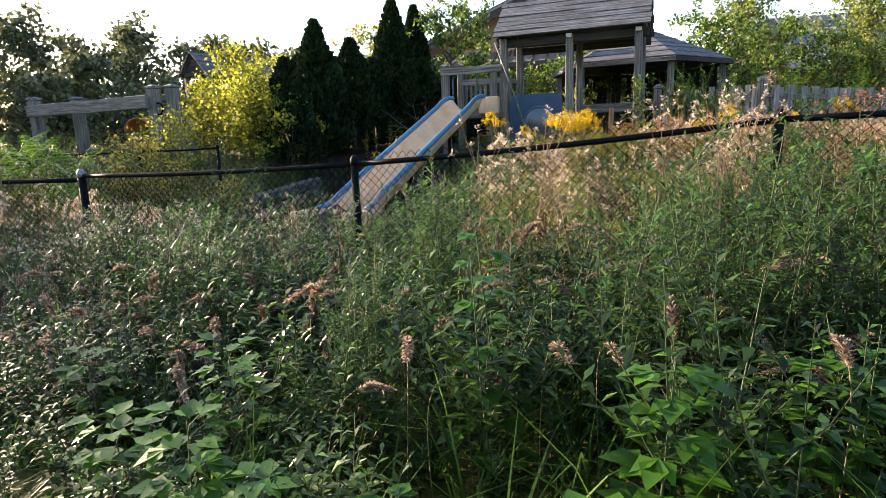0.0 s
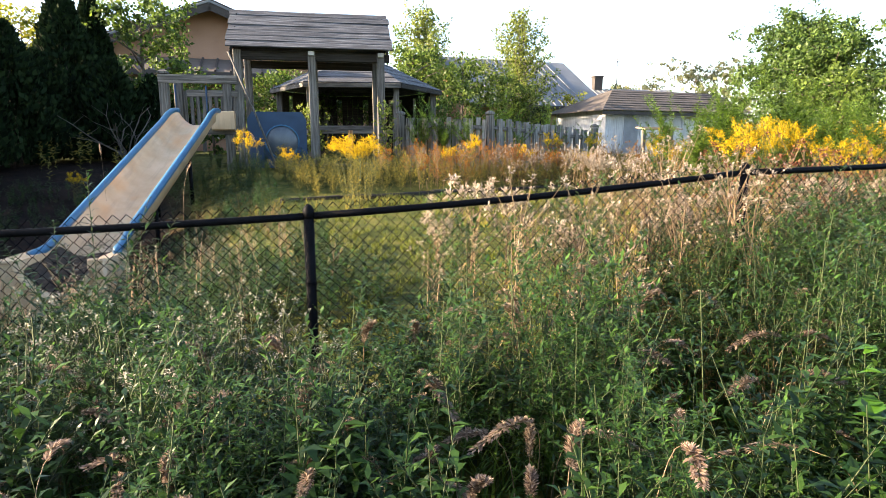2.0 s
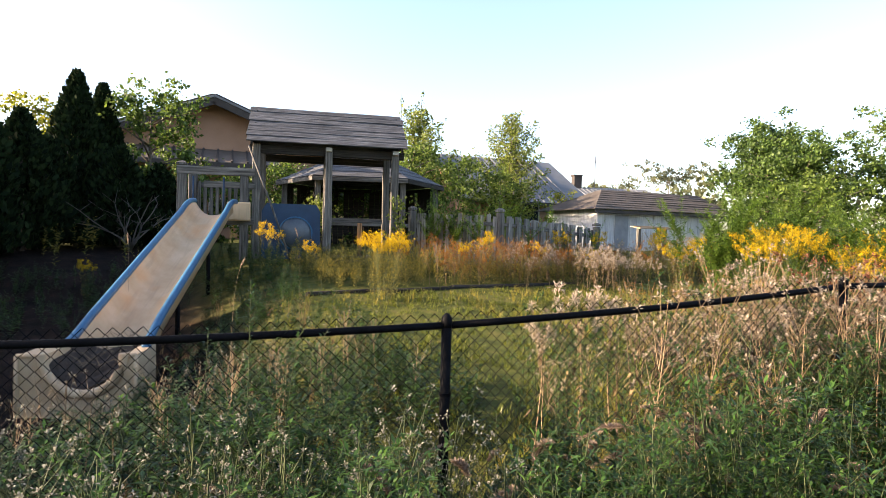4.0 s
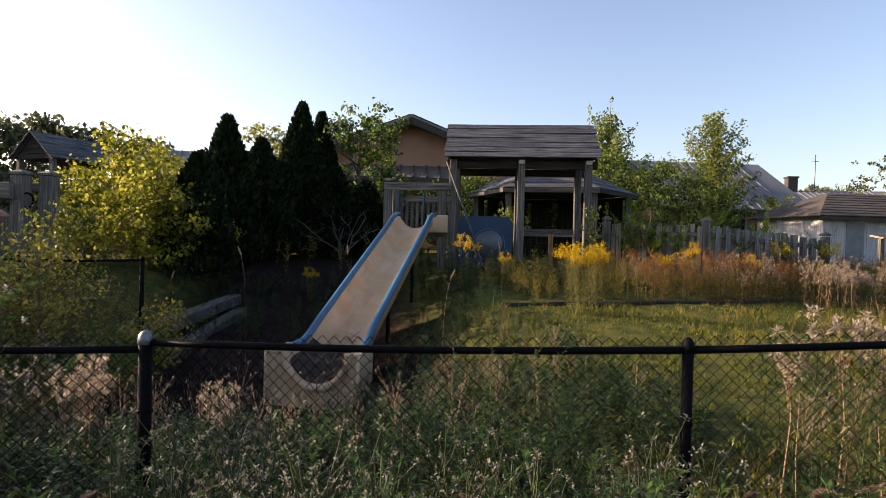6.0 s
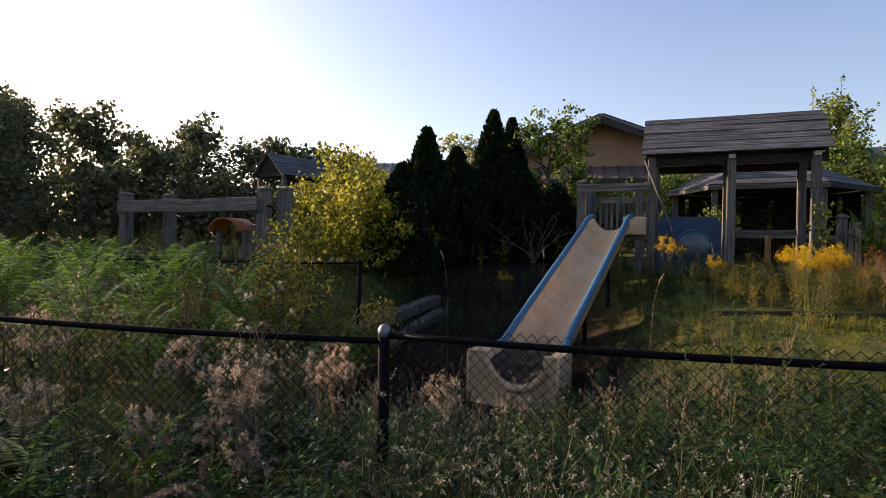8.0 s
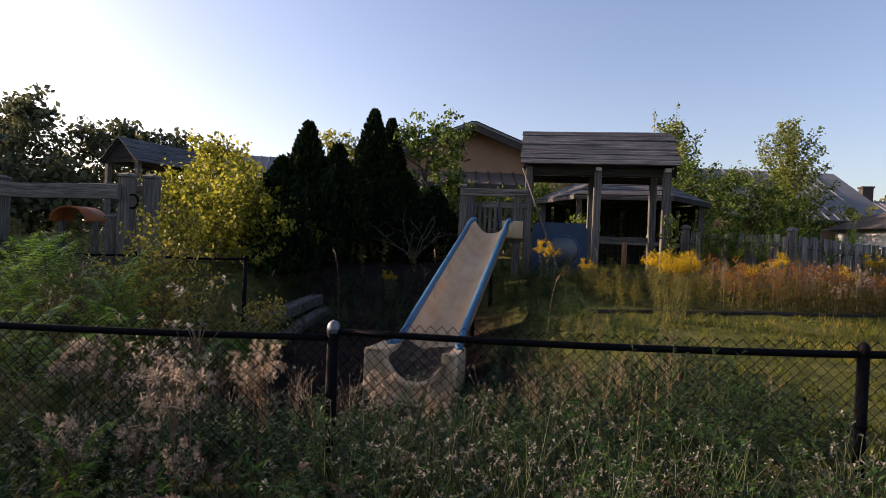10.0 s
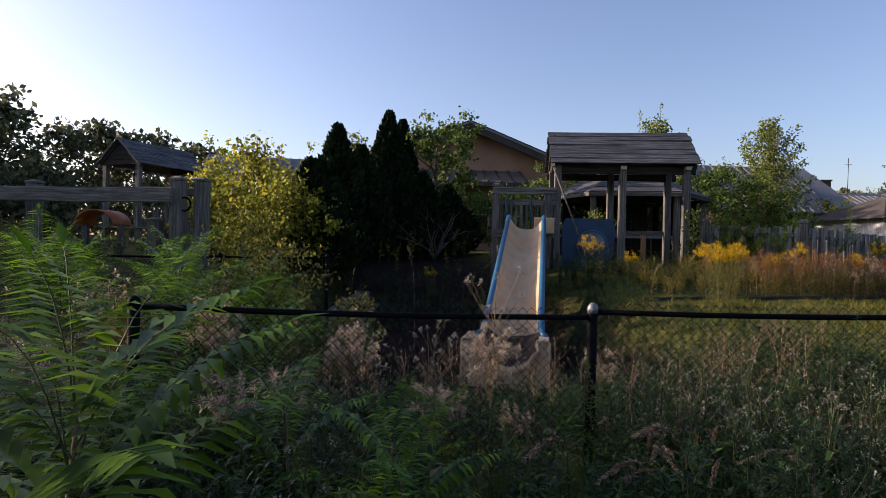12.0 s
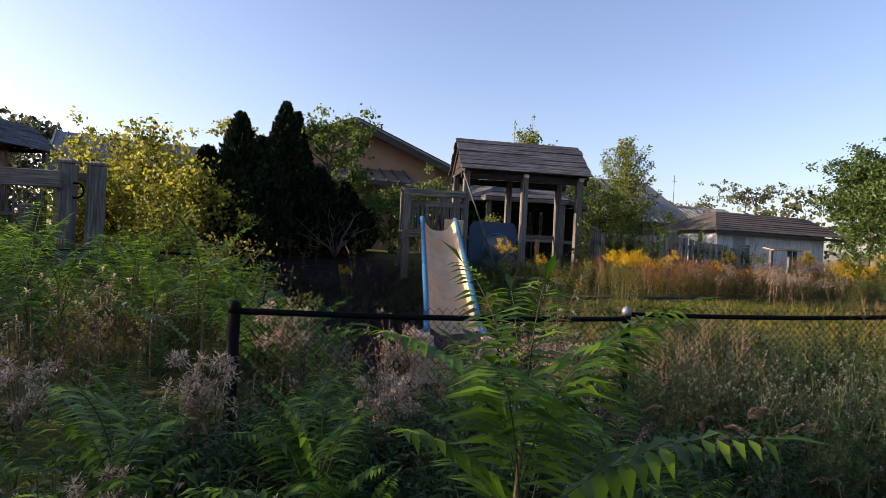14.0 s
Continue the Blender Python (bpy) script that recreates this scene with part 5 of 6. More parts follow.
for i in range(56):
    x, y = U(-12.5, -4.6), U(5.2, 10.8)
    repeat(sumacs[i % 4], [(x, y, U(1.1, 1.6) * float(np.interp(x, [-7, -4.6], [1, .75])), U(0, 360))])

SP = [stem_green, leaf_broad]
for i, (x, y, h) in enumerate([(.8, 1.6, 1.0), (1.25, 1.16, .7), (1.7, 1.35, .62), (-.08, 1.12, .62), (-.35, 1.25, .55), (.25, 1.05, .45), (-.75, 1.75, .6), (1.0, .85, .42), (.55, 1.0, .4), (2.2, 1.7, .75), (-.1, 1.6, .66)]):
    plant("broadleaf_sapling", sapling_kit(h, 30, .115 if i else .1), SP, x, y, 1.0, i * 50, "bright green broad-leaved sapling among the weeds", "sapling", "saplings")

fluffs = [plant("dry_thistle", fluff_kit(1.05, 34, w), TH, x, y, z, a, "dry thistle with pinkish beige seed fluff before the fence", "thistle", "dry thistles") for x, y, z, a, w in ((-4.06, 4.6, .98, 0, .22), (-4.5, 4.35, .74, 130, .2), (-6.6, 4.1, 1.0, 250, .19))]
repeat(fluffs[0], [(-4.3, 4.75, .62, 70), (-5.4, 4.5, .8, 200), (-6.0, 5.3, 1.1, 20), (-7.4, 4.5, .9, 80)])
repeat(fluffs[1], [(-3.95, 4.45, .6, 80), (-3.8, 5.6, 1.0, 300), (-5.65, 4.1, .86, 140)])
repeat(fluffs[2], [(-5.0, 5.5, 1.0, 10), (-6.9, 3.3, .75, 160), (-2.9, 5.4, .8, 90)])
GS = [stem_brown, leaf_silver, leaf_bush]
plant("grey_seeding_weed", thistle_kit(1.4, 18, .035, 16), GS, -4.0, 4.78, 1.0, 0, "tall grey weed with small silvery seedheads at the fence", "weed", "grey seeding weeds")
plant("grey_seeding_weed", thistle_kit(1.1, 18, .03, 16), GS, -4.35, 5.3, 1.0, 90, "grey weed with small silvery seedheads behind the fence", "weed", "grey seeding weeds")

GD = [stem_green, leaf_olive, leaf_gold]


def goldenrod_clump(x, y, h, n, spread, label):
    k = Kit()
    for i in range(n):
        s = goldenrod_kit(h * U(.8, 1.05), 10, 24)
        V, Q, M = s.arrays()
        o, a, r = len(k.V), i * 2.4, spread * math.sqrt((i + .3) / n)
        sh = np.array((r * math.cos(a), r * math.sin(a), 0))
        V = V + sh * .55 + sh * V[:, 2:3] / h * .6
        k.V += list(V)
        k.Q += [tuple(q + o) for q in Q]
        k.M += list(M)
        k.P += [(i, "flower_stalk")] * len(M)
    return plant("goldenrod_clump", k, GD, x, y, 1.0, 0, label, "goldenrod", "goldenrod clumps")


GL = "goldenrod clump with deep yellow flowers on the grassy bank"
g1 = goldenrod_clump(2.04, 10.75, 1.2, 24, .42, "tall goldenrod clump with deep yellow flowers by the lawn edge")
g2 = goldenrod_clump(7.2, 6.9, 1.65, 26, .6, "large goldenrod clump with bright yellow flowers")
g3 = goldenrod_clump(.55, 13.4, 1.15, 6, .2, "slim goldenrod stems before the blue panel")
g4 = goldenrod_clump(5.0, 12.9, .8, 7, .25, GL)
repeat(g3, [(-2.8, 16.0, .75, 40), (5.6, 12.9, .95, 90), (7.9, 13.0, 1.0, 10), (9.4, 13.2, 1.0, 200), (6.7, 12.4, .8, 300), (1.3, 12.9, .7, 20), (11.0, 12.6, 1.05, 60), (12.3, 13.6, 1.1, 70)])
repeat(g4, [(8.6, 12.6, .9, 150), (11.9, 11.6, 1.3, 15), (13.4, 13.0, 1.4, 115)])
repeat(g2, [(8.6, 7.6, .95, 70), (8.1, 6.0, .85, 140), (10.4, 7.2, 1.0, 20), (11.2, 9.6, 1.0, 100), (9.0, 10.2, .7, 260), (12.3, 10.9, .9, 180)])

# tall willowy shoots at the right
shoots = [plant("willow_shoot", weed_kit(2.5, 200, .17, .036, 9), [stem_green, leaf_fresh], x, y, s, 0, "tall feathery green shoots above the goldenrod", "shrub", "tall green shoots") for x, y, s in ((8.6, 9.2, .95), (9.6, 8.0, 1.05), (7.9, 7.7, .8))]
for i in range(44):
    x, y = U(6.8, 15), U(5.2, 11.0)
    if x + 5.4 < 1.62 * (y - .9) or x + 1.96 < 1.38 * (y - 1.37):
        continue
    repeat(shoots[i % 3], [(x, y, U(.6, 1.0) * float(np.interp(x, [7, 10], [.75, 1.05])), U(0, 360))])
repeat(shoots[0], [(8.2, 8.4, 1.0, 10), (8.9, 8.8, 1.08, 70), (9.4, 7.9, 1.0, 140), (8.4, 9.7, .95, 200), (9.8, 9.3, 1.1, 260), (7.7, 8.0, .85, 320), (10.4, 8.6, 1.1, 30)])
repeat(shoots[2], [(4.9, 14.45, .72, 0), (5.35, 14.2, .8, 60), (5.9, 13.8, .7, 130), (7.3, 13.6, .6, 200), (8.5, 13.7, .55, 260), (9.9, 13.9, .6, 20)])
repeat(shoots[1], [(5.6, 14.6, .7, 0), (5.1, 14.9, .8, 90), (8.3, 16.0, .9, 40), (9.6, 15.6, .8, 80), (7.4, 15.2, .8, 10)])

# tall reeds standing in the pit
reed = plant("tall_reed", plume_kit(2.3, .12, 70, .12), PL, -3.7, 11.8, 1.0, 150, "single tall reed with a pale plume in the pit", "reed", "tall reeds")
repeat(reed, [(-1.95, 12.1, .98, 100), (-4.95, 11.6, .82, 60), (-.9, 8.2, .75, 10), (.2, 9.4, .7, 220)])


# ---- trees ----
def grow_limbs(height, trunk_h, spread, limbs, seed, r0, cone=False):
    """Trunk and limbs as tubes, and the limbs' ends for the crown."""
    g = np.random.default_rng(seed)
    wob = g.normal(0, .04 * height * .1, (7, 2))
    pts = [Vector((float(wob[k, 0]) if k else 0, float(wob[k, 1]) if k else 0, height * .92 * k / 6 - (.3 if k == 0 else 0))) for k in range(7)]
    tubes, ends = [tube(pts, [r0 * (1 - .13 * k) for k in range(7)], 8)], []
    for i in range(limbs):
        f = trunk_h / height + (0.9 - trunk_h / height) * (i + .5) / limbs
        k = min(int(f / .92 * 6), 5)
        b = pts[k].lerp(pts[k + 1], f / .92 * 6 - k)
        a = i * 2.4 + float(g.uniform(-.4, .4))
        prof = math.sin(math.pi * min(1, (f - trunk_h / height) / (1 - trunk_h / height) * .8 + .2))
        prof = 1.05 - (f - trunk_h / height) / (1 - trunk_h / height) if cone else prof
        L = spread * max(.2, prof) * float(g.uniform(.75, 1.1))
        e = b + Vector((math.cos(a) * L, math.sin(a) * L, L * float(g.uniform(.25, .6))))
        m = b.lerp(e, .5) + Vector((0, 0, L * .08))
        tubes.append(tube([b, m, e], [r0 * .35, r0 * .2, r0 * .06], 5))
        ends += [tuple(e), tuple(m.lerp(e, .4)), tuple(m)]
    ends.append(tuple(pts[-1]))
    return tubes, np.array(ends)


def crown_mesh(name, ends, radius, n, size, seed, material, flat=1.0, clumps=3):
    g = np.random.default_rng(seed)
    cl = np.repeat(ends, clumps, 0) + g.normal(0, radius * .75, (len(ends) * clumps, 3)) * (1, 1, .75 * flat)
    c = cl[g.integers(0, len(cl), n)]
    rad = radius * g.uniform(.25, .55, len(cl))[g.integers(0, len(cl), n)]
    p = c + g.normal(0, 1, (n, 3)) * rad[:, None] * (1, 1, .7 * flat) * .6
    w = g.normal(0, 1, (n, 3)) + (0, 0, -.2)
    w /= np.linalg.norm(w, axis=1)[:, None]
    s = np.cross(w, g.normal(0, 1, (n, 3)))
    s /= np.linalg.norm(s, axis=1)[:, None] + 1e-9
    L = size * g.uniform(.6, 1.2, (n, 1))
    V = np.stack([p, p + w * L * .5 + s * L * .3, p + w * L, p + w * L * .5 - s * L * .3], 1).reshape(-1, 3)
    return quad_mesh(name, V, np.arange(4 * n).reshape(-1, 4), np.zeros(n, int), [material])


def tree(name, x, y, height, trunk_h, spread, limbs, leaves, size, material, seed, label, category="tree", group="", r0=.12, radius=.8, flat=1.0, clumps=3, cone=False):
    t = thing(name, pose(x, y, gz(x, y)), label, category, group)
    tubes, ends = grow_limbs(height, trunk_h, spread, limbs, seed, r0, cone)
    piece("trunk", tubes, bark, t, smooth=True)
    cr = new("crown", crown_mesh("crown", ends, radius, leaves, size, seed + 1, material, flat, clumps))
    cr.parent = t
    return t


def leafy_tree(name, x, y, height, foot, spread, limbs, leaves, size, material, seed, label, category="tree", group="", r0=.07, lift=1.0, fluff=.16, shoots=()):
    """A young tree with many rising branches, leafy along their whole length."""
    t = thing(name, pose(x, y, gz(x, y)), label, category, group)
    g = np.random.default_rng(seed)
    top = Vector((float(g.normal(0, .2)), float(g.normal(0, .2)), height))
    tubes, P = [tube([(0, 0, -.3), top * .5, top], [r0, r0 * .6, .008], 7)], []
    for i in range(limbs):
        f = foot + (.97 - foot) * (i + .5) / limbs
        u = (f - foot) / (1 - foot)
        L = spread * (min(1, .55 + u * 2.2) * (1 - u) ** .7 + .1) * float(g.uniform(.6, 1.25))
        a = i * 2.4 + float(g.uniform(-.5, .5))
        e = lift * float(g.uniform(.6, 1.25))
        b = top * f
        tip = b + Vector((math.cos(a) * L, math.sin(a) * L, L * e))
        mid = b.lerp(tip, .5) - Vector((0, 0, L * .06))
        tubes.append(tube([b, mid, tip], [r0 * .3, r0 * .18, .004], 4))
        m = max(8, int(leaves * L / (limbs * spread * .55)))
        w = g.uniform(.12, 1.05, m)
        q = np.where(w[:, None] < .5, np.array(b) + (np.array(mid) - np.array(b)) * w[:, None] * 2, np.array(mid) + (np.array(tip) - np.array(mid)) * (w[:, None] - .5) * 2)
        P.append(q + g.normal(0, 1, (m, 3)) * fluff * (1.15 - .6 * w[:, None]))
    for sx, sy, sh in shoots:
        tubes.append(tube([(sx * .5, sy * .5, height * .5), (sx, sy, height * .8), (sx * 1.05, sy, sh)], [.025, .015, .005], 4))
        z = g.uniform(height * .7, sh, 60)
        P.append(np.stack([np.full(60, sx), np.full(60, sy), z], 1) + g.normal(0, .07, (60, 3)))
    p = np.concatenate(P)
    n = len(p)
    w = g.normal(0, 1, (n, 3)) + (0, 0, -.3)
    w /= np.linalg.norm(w, axis=1)[:, None]
    s = np.cross(w, g.normal(0, 1, (n, 3)))
    s /= np.linalg.norm(s, axis=1)[:, None] + 1e-9
    L = size * g.uniform(.6, 1.25, (n, 1))
    V = np.stack([p, p + w * L * .45 + s * L * .34, p + w * L, p + w * L * .45 - s * L * .34], 1).reshape(-1, 3)
    piece("trunk", tubes, bark, t, smooth=True)
    cr = new("crown", quad_mesh("crown", V, np.arange(4 * n).reshape(-1, 4), np.zeros(n, int), [material]))
    cr.parent = t
    return t


def cypress(x, y, height, r, seed):
    t = thing("cypress", pose(x, y, gz(x, y)), "dark green columnar cypress with a pointed top", "cypress tree", "row of cypresses")
    piece("trunk", [tube([(0, 0, -.2), (0, 0, height * .5), (0, 0, height * .93)], [.1, .06, .02], 7)], bark, t, smooth=True)
    g = np.random.default_rng(seed)
    n = int(8200 * height / 5)
    f = g.uniform(0, 1, n) ** .85
    prof = r * np.minimum(1, f * 6 + .55) * (1 - f ** 1.9) + .02
    a = g.uniform(0, 6.283, n)
    lump = 1 + .16 * np.sin(a * 3 + f * 9 + seed) + .1 * np.sin(a * 7 - f * 23)
    rr = prof * lump * np.sqrt(g.uniform(.35, 1, n))
    p = np.stack([rr * np.cos(a), rr * np.sin(a), .05 + f * height], 1)
    w = np.stack([np.cos(a) * .5, np.sin(a) * .5, np.full(n, 1.0)], 1) + g.normal(0, .35, (n, 3))
    w /= np.linalg.norm(w, axis=1)[:, None]
    s = np.cross(w, g.normal(0, 1, (n, 3)))
    s /= np.linalg.norm(s, axis=1)[:, None]
    L = g.uniform(.1, .26, (n, 1))
    V = np.stack([p, p + w * L * .5 + s * L * .3, p + w * L, p + w * L * .5 - s * L * .3], 1).reshape(-1, 3)
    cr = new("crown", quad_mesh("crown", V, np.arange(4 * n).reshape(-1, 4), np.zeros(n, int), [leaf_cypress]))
    cr.parent = t
    return t


for i, (x, y, top, r) in enumerate([(-5.35, 18.9, 4.98, 1.0), (-3.5, 22.8, 6.35, 1.15), (-2.87, 24.2, 6.35, 1.0), (-4.6, 20.4, 4.6, 1.1), (-5.75, 17.1, 3.6, .95), (-6.2, 19.6, 4.0, 1.3), (-4.2, 21.9, 4.1, 1.2), (-2.3, 22.0, 4.0, 1.2), (-5.4, 21.6, 3.4, 1.2), (-1.2, 22.6, 3.6, 1.2), (-7.8, 21.4, 3.4, 1.1)]):
    cypress(x, y, top - gz(x, y), r, 40 + i)

tree("small_tree", -1.4, 24.5, 5.2, 1.6, 1.9, 16, 5200, .17, leaf_tree, 3, "small green tree with twisted bare lower branches", radius=.6, clumps=2)
leafy_tree("yellow_shrub", -7.4, 17.9, 3.5, .05, 1.35, 46, 3000, .13, leaf_yellow, 5, "sprawling yellow-green shrub glowing in the sun", "shrub", "yellow shrubs", r0=.05, fluff=.2, lift=.8)
leafy_tree("yellow_shrub", -8.9, 18.4, 2.5, .05, 1.3, 40, 2400, .13, leaf_yellow, 105, "yellow-green shrub with loose branches by the frame", "shrub", "yellow shrubs", r0=.04, fluff=.2, lift=.7)
leafy_tree("yellow_shrub", -6.7, 16.4, 2.5, .05, 1.3, 40, 2400, .12, leaf_yellow, 106, "low loose yellow-green shrub before the cypresses", "shrub", "yellow shrubs", r0=.04, fluff=.2, lift=.6)
leafy_tree("olive_shrub", -6.2, 10.3, 1.5, .05, .9, 34, 1500, .07, leaf_olive, 107, "low yellowing shrub before the far fence", "shrub", "olive shrubs", r0=.025, fluff=.12, lift=.8)
leafy_tree("olive_shrub", -5.3, 11.0, 1.25, .05, .75, 30, 1200, .07, leaf_olive, 108, "low yellowing shrub at the far fence's end", "shrub", "olive shrubs", r0=.025, fluff=.12, lift=.8)
leafy_tree("olive_shrub", -7.2, 12.8, 1.9, .05, .9, 34, 1500, .08, leaf_yellow, 109, "yellow-green shrub behind the far fence", "shrub", "olive shrubs", r0=.03, fluff=.13, lift=.9)
tree("yellow_shrub", -8.3, 20.5, 2.5, .3, 1.0, 14, 3000, .13, leaf_yellow, 6, "yellow-green leafy shrub beside the cypresses", "shrub", "yellow shrubs", r0=.05, radius=.5, clumps=2)
tree("yellow_shrub", -6.3, 16.6, 2.1, .2, 1.2, 12, 2800, .12, leaf_yellow, 7, "low yellow-green shrub before the cypresses", "shrub", "yellow shrubs", r0=.04, radius=.4, clumps=2)
tree("yellow_shrub", -9.3, 25.6, 3.9, .6, 1.5, 14, 3600, .15, leaf_yellow, 8, "yellow-green leafy tree before the house wing", "shrub", "yellow shrubs", r0=.07, radius=.6, clumps=2)
tree("yellow_shrub", -5.0, 25.5, 5.0, 1.0, 1.5, 14, 3800, .15, leaf_yellow, 9, "yellow-green tree top behind the cypresses", "shrub", "yellow shrubs", r0=.07, radius=.5, clumps=2)
leafy_tree("bank_tree", 12.9, 32.0, 7.7, .1, 2.3, 70, 9000, .17, leaf_birch, 12, "slender yellow-green tree between the house roofs", fluff=.22, shoots=((-1.2, 0, 8.6), (.1, .1, 8.9)))
tree("bank_tree", 8.8, 24.2, 4.2, .6, 2.0, 16, 4600, .17, leaf_tree, 14, "dark green bushy tree behind the gazebo", radius=.7, clumps=2)
leafy_tree("birch", 15.6, 26.3, 6.8, .06, 2.0, 90, 10000, .13, leaf_birch, 15, "young birch with a loose pointed crown", fluff=.17)
tree("dark_shrub", 3.2, 25.6, 3.2, .3, 1.6, 14, 4200, .16, leaf_tree, 81, "dark leafy shrub behind the gazebo", "shrub", "shrubs behind the gazebo", r0=.05, radius=.6, clumps=2)
tree("dark_shrub", 6.4, 25.8, 3.4, .3, 1.7, 14, 4200, .16, leaf_tree, 82, "dark leafy shrub behind the gazebo", "shrub", "shrubs behind the gazebo", r0=.05, radius=.6, clumps=2)
for i, (x, y, h) in enumerate([(4.2, 24.4, 2.6), (5.7, 24.9, 2.8), (7.4, 24.3, 2.7)]):
    tree("dark_shrub", x, y, h, .2, 1.3, 14, 3600, .15, leaf_dark, 91 + i, "dense dark shrub behind the gazebo rails", "shrub", "shrubs behind the gazebo", r0=.04, radius=.55, clumps=2)
tree("dark_shrub", .6, 22.4, 2.2, .3, 1.4, 12, 3200, .15, leaf_tree, 83, "dark leafy shrub beside the gazebo", "shrub", "shrubs behind the gazebo", r0=.05, radius=.5, clumps=2)
tree("dark_shrub", 11.6, 25.0, 4.2, .3, 1.6, 16, 5200, .15, leaf_tree, 84, "dark leafy shrub before the house wing", "shrub", "shrubs behind the gazebo", r0=.05, radius=.6, clumps=2)
tree("bay_shrub", 3.1, 18.7, 1.5, .2, .45, 12, 900, .11, leaf_birch, 85, "leafy yellow-green shrub grown up behind the tower", "shrub", "shrubs in the tower", r0=.03, radius=.22, clumps=2)
tree("bay_shrub", 4.15, 14.95, 1.9, .2, .22, 14, 420, .1, leaf_birch, 86, "thin leafy climber beside the tower post", "climber", "shrubs in the tower", r0=.02, radius=.14, clumps=2)
tree("birch", 14.0, 25.0, 3.6, .4, 1.5, 14, 3200, .14, leaf_tree, 16, "low birch thicket at the foot of the wing", radius=.5, clumps=2, r0=.05)
tree("birch", 17.8, 24.2, 2.6, .3, 1.3, 12, 2400, .14, leaf_yellow, 17, "low yellow-green birch scrub", radius=.45, clumps=2, r0=.05)
tree("large_tree", 31.5, 22.5, 7.4, 1.6, 2.8, 30, 17000, .2, leaf_dark, 20, "large round green tree behind the shed", radius=.85)
tree("large_tree", 29.0, 19.0, 5.6, .8, 2.8, 20, 12000, .21, leaf_dark, 21, "green tree beside the shed", radius=1.0)
tree("large_tree", 34.0, 15.5, 9.0, 1.4, 3.2, 34, 14000, .2, leaf_tree, 22, "broad airy green tree at the edge of the lot", radius=.8, clumps=2)
tree("large_tree", 31.0, 10.0, 6.8, 1.0, 3.2, 22, 11000, .21, leaf_dark, 23, "broad green tree at the edge of the lot", radius=1.1)
tree("large_tree", 25.5, 16.3, 3.4, .4, 2.0, 16, 5200, .18, leaf_tree, 24, "dense green shrub at the corner of the shed", "shrub", radius=.8)
tree("flat_topped_tree", 53.5, 48.5, 8.2, 6.6, 4.4, 14, 1300, .34, leaf_wood, 25, "far flat-topped tree with layered branches", radius=.7, flat=.3)
tree("flat_topped_tree", 46.5, 50.5, 6.2, 5.0, 3.2, 12, 900, .34, leaf_wood, 26, "far flat-topped tree with layered branches", radius=.7, flat=.3)

# bare twisted shrub before the small tree
bare = thing("bare_shrub", pose(-2.0, 20.6, gz(-2.0, 20.6)), "bare twisted grey shrub with pale branches", "shrub")
g = np.random.default_rng(31)
for i in range(11):
    a, L = i * 2.4, float(g.uniform(1.4, 2.3))
    pts = [Vector((0, 0, 0))]
    d = Vector((math.cos(a) * .55, math.sin(a) * .55, 1.0)).normalized()
    for k in range(5):
        pts.append(pts[-1] + d * L / 5)
        d = (d + Vector((float(g.normal(0, .3)), float(g.normal(0, .3)), float(g.normal(-.12, .2))))).normalized()
    piece("branch", [tube(pts, [.03, .026, .02, .015, .01, .005], 5)] + [tube([pts[k], pts[k] + Vector((float(g.normal(0, .3)), float(g.normal(0, .3)), .25))], [.008, .003], 4) for k in (2, 3, 4)], plain("grey_bark", (.07, .06, .052), (.15, .135, .12), 9, .9) if i == 0 else bpy.data.materials["grey_bark"], bare, smooth=True)

# wood at the left, and the tree belt that closes the lot
def belt(name, rows, size, per, label):
    Vs, g = [], np.random.default_rng(77)
    for x, y, h, r in rows:
        n = int(per * (h / 10))
        cl = np.stack([g.normal(0, r * .5, 54), g.normal(0, r * .5, 54), h * g.uniform(.06, .97, 54)], 1)
        cl[:, :2] *= (1.15 - cl[:, 2:3] / h * .75)
        p = cl[g.integers(0, 54, n)] + g.normal(0, .38, (n, 3)) * (1.1, 1.1, .8) + (x, y, gz(x, y))
        w = g.normal(0, 1, (n, 3))
        w /= np.linalg.norm(w, axis=1)[:, None]
        s = np.cross(w, g.normal(0, 1, (n, 3)))
        s /= np.linalg.norm(s, axis=1)[:, None]
        L = size * g.uniform(.6, 1.2, (n, 1))
        Vs.append(np.stack([p, p + w * L * .5 + s * L * .35, p + w * L, p + w * L * .5 - s * L * .35], 1).reshape(-1, 3))
    V = np.concatenate(Vs)
    n = len(V) // 4
    return tagged(new(name, quad_mesh(name, V, np.arange(4 * n).reshape(-1, 4), np.zeros(n, int), [leaf_wood])), label, "wood", kind="stuff")


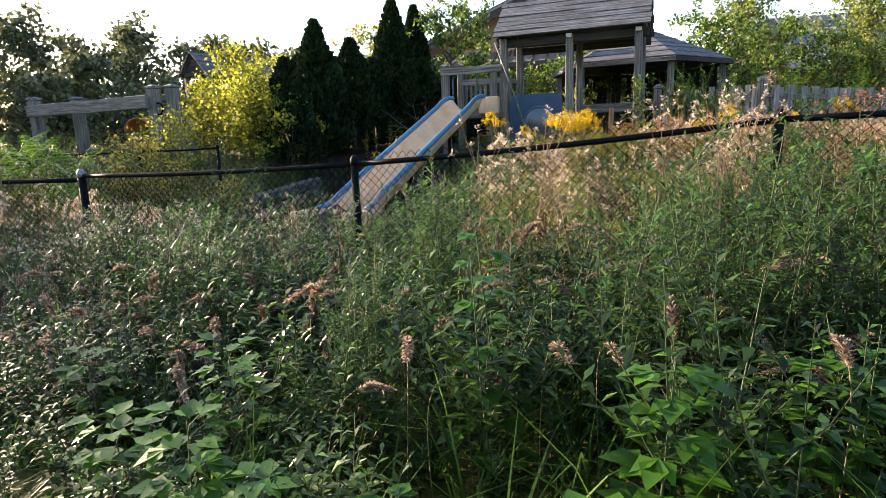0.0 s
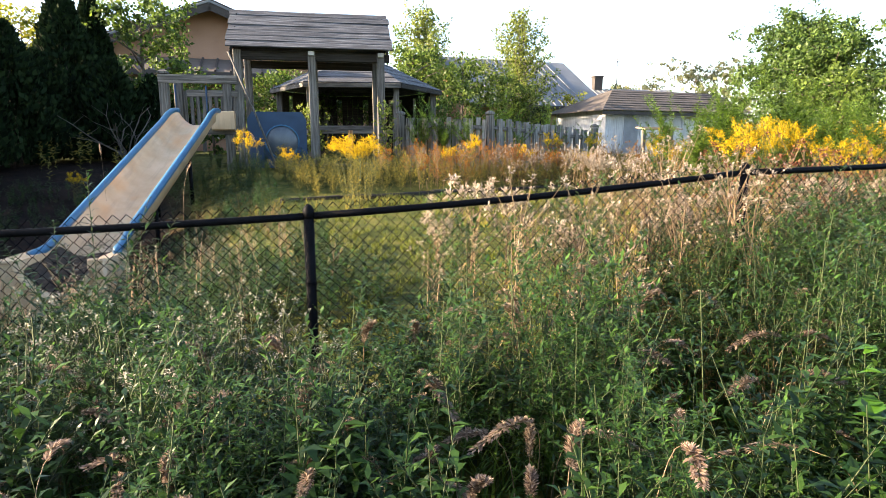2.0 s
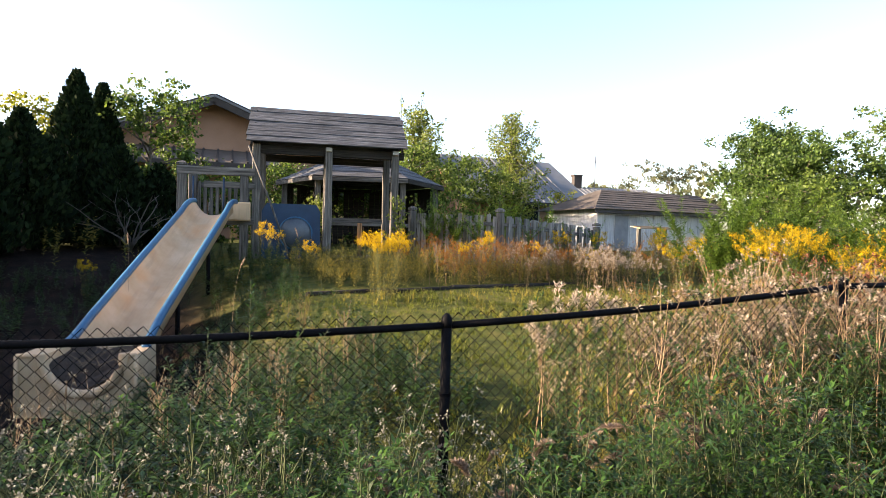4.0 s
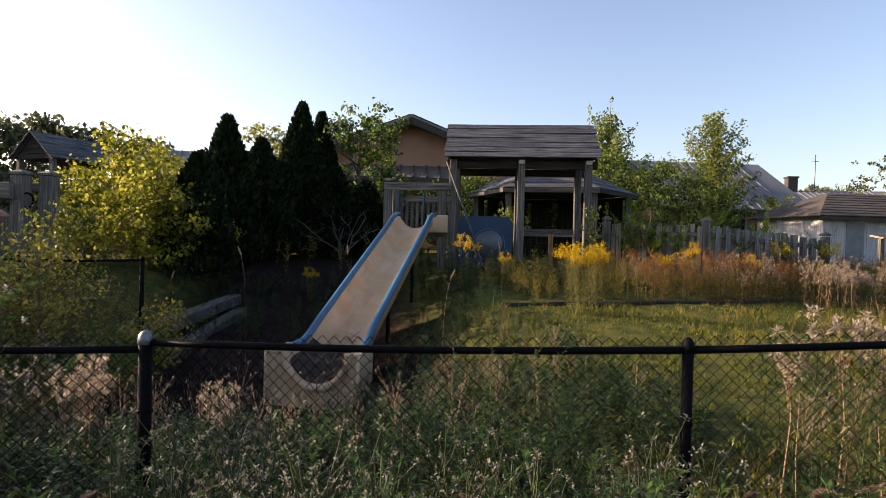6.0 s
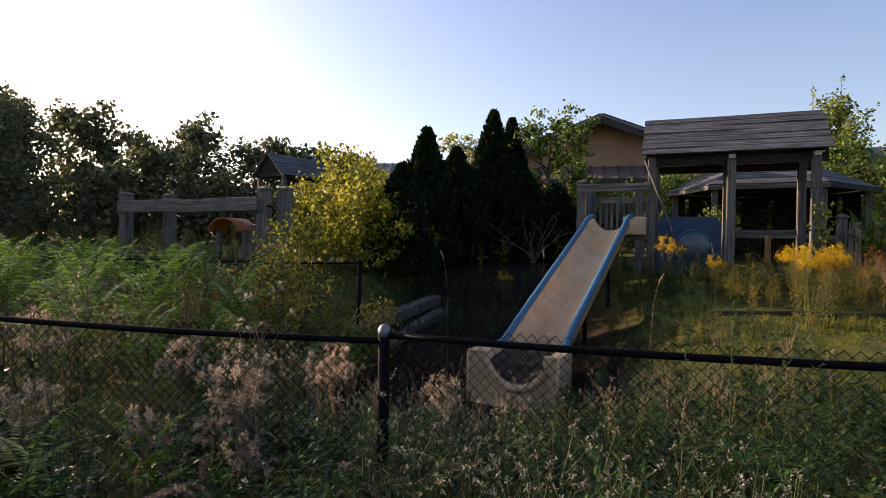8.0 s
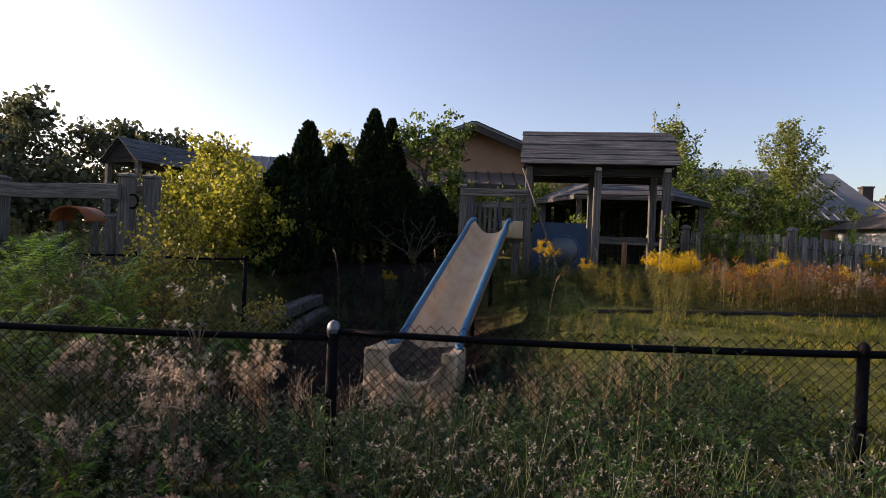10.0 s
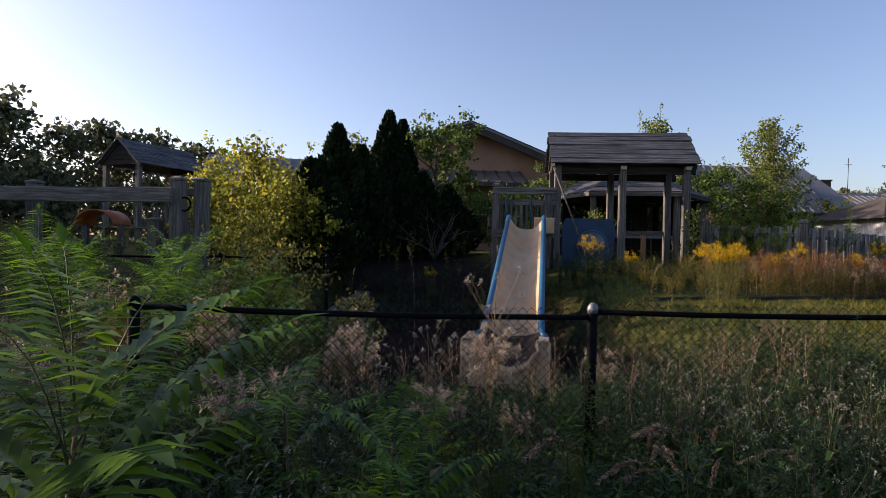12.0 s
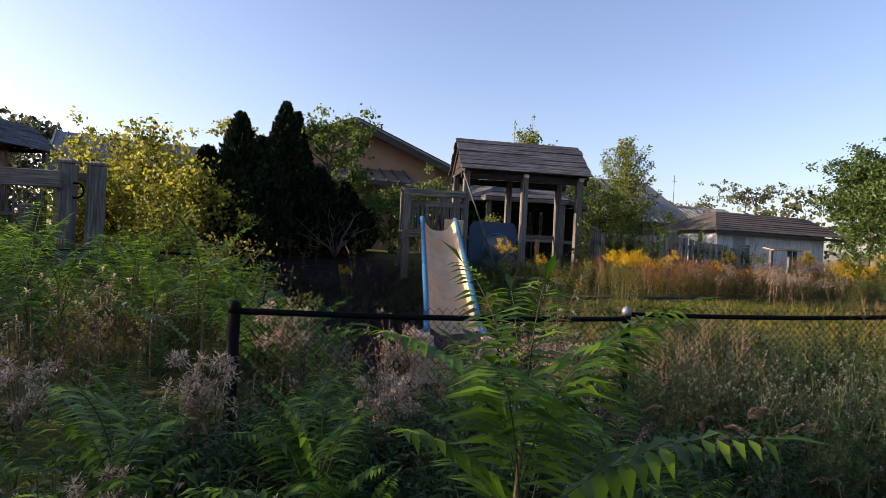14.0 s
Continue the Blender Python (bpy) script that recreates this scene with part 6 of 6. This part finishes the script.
gw = np.random.default_rng(5)
left_wood = [(-64 + 2.6 * k + float(gw.uniform(-1, 1)), 30 + 1.05 * k + float(gw.uniform(-3, 3)), float(gw.uniform(.84, 1.06)) * float(np.interp(k, [0, 6, 13, 18], [15, 14, 10, 8])), float(gw.uniform(2.4, 3.6))) for k in range(19)]
left_wood += [(-48 + 2.2 * k + float(gw.uniform(-1, 1)), 26 + 1.1 * k + float(gw.uniform(-2, 2)), float(gw.uniform(3.5, 6.5)), 2.4) for k in range(13)]
belt("far_wood", left_wood, .44, 3000, "dense dull green wood beyond the playground")
rest = [(-70 + 5 * k, 58 + float(gw.uniform(-3, 3)), float(gw.uniform(5, 7.5)), 3.2) for k in range(28)]
rest += [(-60, -30 + 7 * k, 7, 3.2) for k in range(8)] + [(44 + float(gw.uniform(-2, 2)), -25 + 5 * k, float(gw.uniform(5, 8)), 3.2) for k in range(16)]
rest += [(-55 + 6 * k, -34, 7, 3.4) for k in range(17)]
belt("tree_belt", rest, .55, 800, "distant tree belt round the lot")

# nearer end of the wood, whose long shade falls over the pit
for i, (x, y, h) in enumerate([(-23.5, 18.5, 6.4), (-25.5, 21.5, 6.9), (-27.0, 25.0, 7.0)]):
    tree("wood_edge_tree", x, y, h, .6, 2.6, 30, 9000, .24, leaf_wood, 70 + i, "dense dull green tree at the edge of the wood", "tree", "trees at the wood's edge", radius=.9)
# an unseen tree added beyond the left edge, only to shade the fence-corner weeds
for i, (x, y, h) in enumerate([(-17.6, 9.2, 6.0)]):
    tree("large_tree", x, y, h, .8, 1.7, 22, 2400, .24, leaf_tree, 60 + i, "broad green tree at the edge of the lot", radius=.7)

# single weeds that rise above the rest
for i, (x, y, h) in enumerate([(-1.42, 4.15, 1.5), (-1.25, 3.95, 1.2), (-1.6, 4.3, 1.25), (3.3, 3.0, 1.3), (-.9, 4.45, 1.1)]):
    plant("tall_weed", weed_kit(h, 90, .08, .02, 7), [stem_green, leaf_weed], x, y, 1.0, i * 60, "tall bushy grey-green weed at the fence", "weed", "tall weeds")
for i, (x, y, h) in enumerate([(-3.98, 4.35, .72), (-4.8, 4.1, .62), (-5.0, 4.35, .6), (-3.55, 4.45, .75), (-3.35, 4.2, .6), (-2.95, 4.3, .7), (-4.4, 3.9, .5), (-2.2, 3.9, .65), (-3.7, 3.6, .5), (-2.6, 3.5, .5), (-1.9, 3.4, .55)]):
    plant("lance_leaved_weed", weed_kit(h, 40, .14, .02, 2), [stem_green, leaf_broad], x, y, 1.0, i * 70, "fresh green weed with narrow lance leaves", "weed", "lance-leaved weeds")
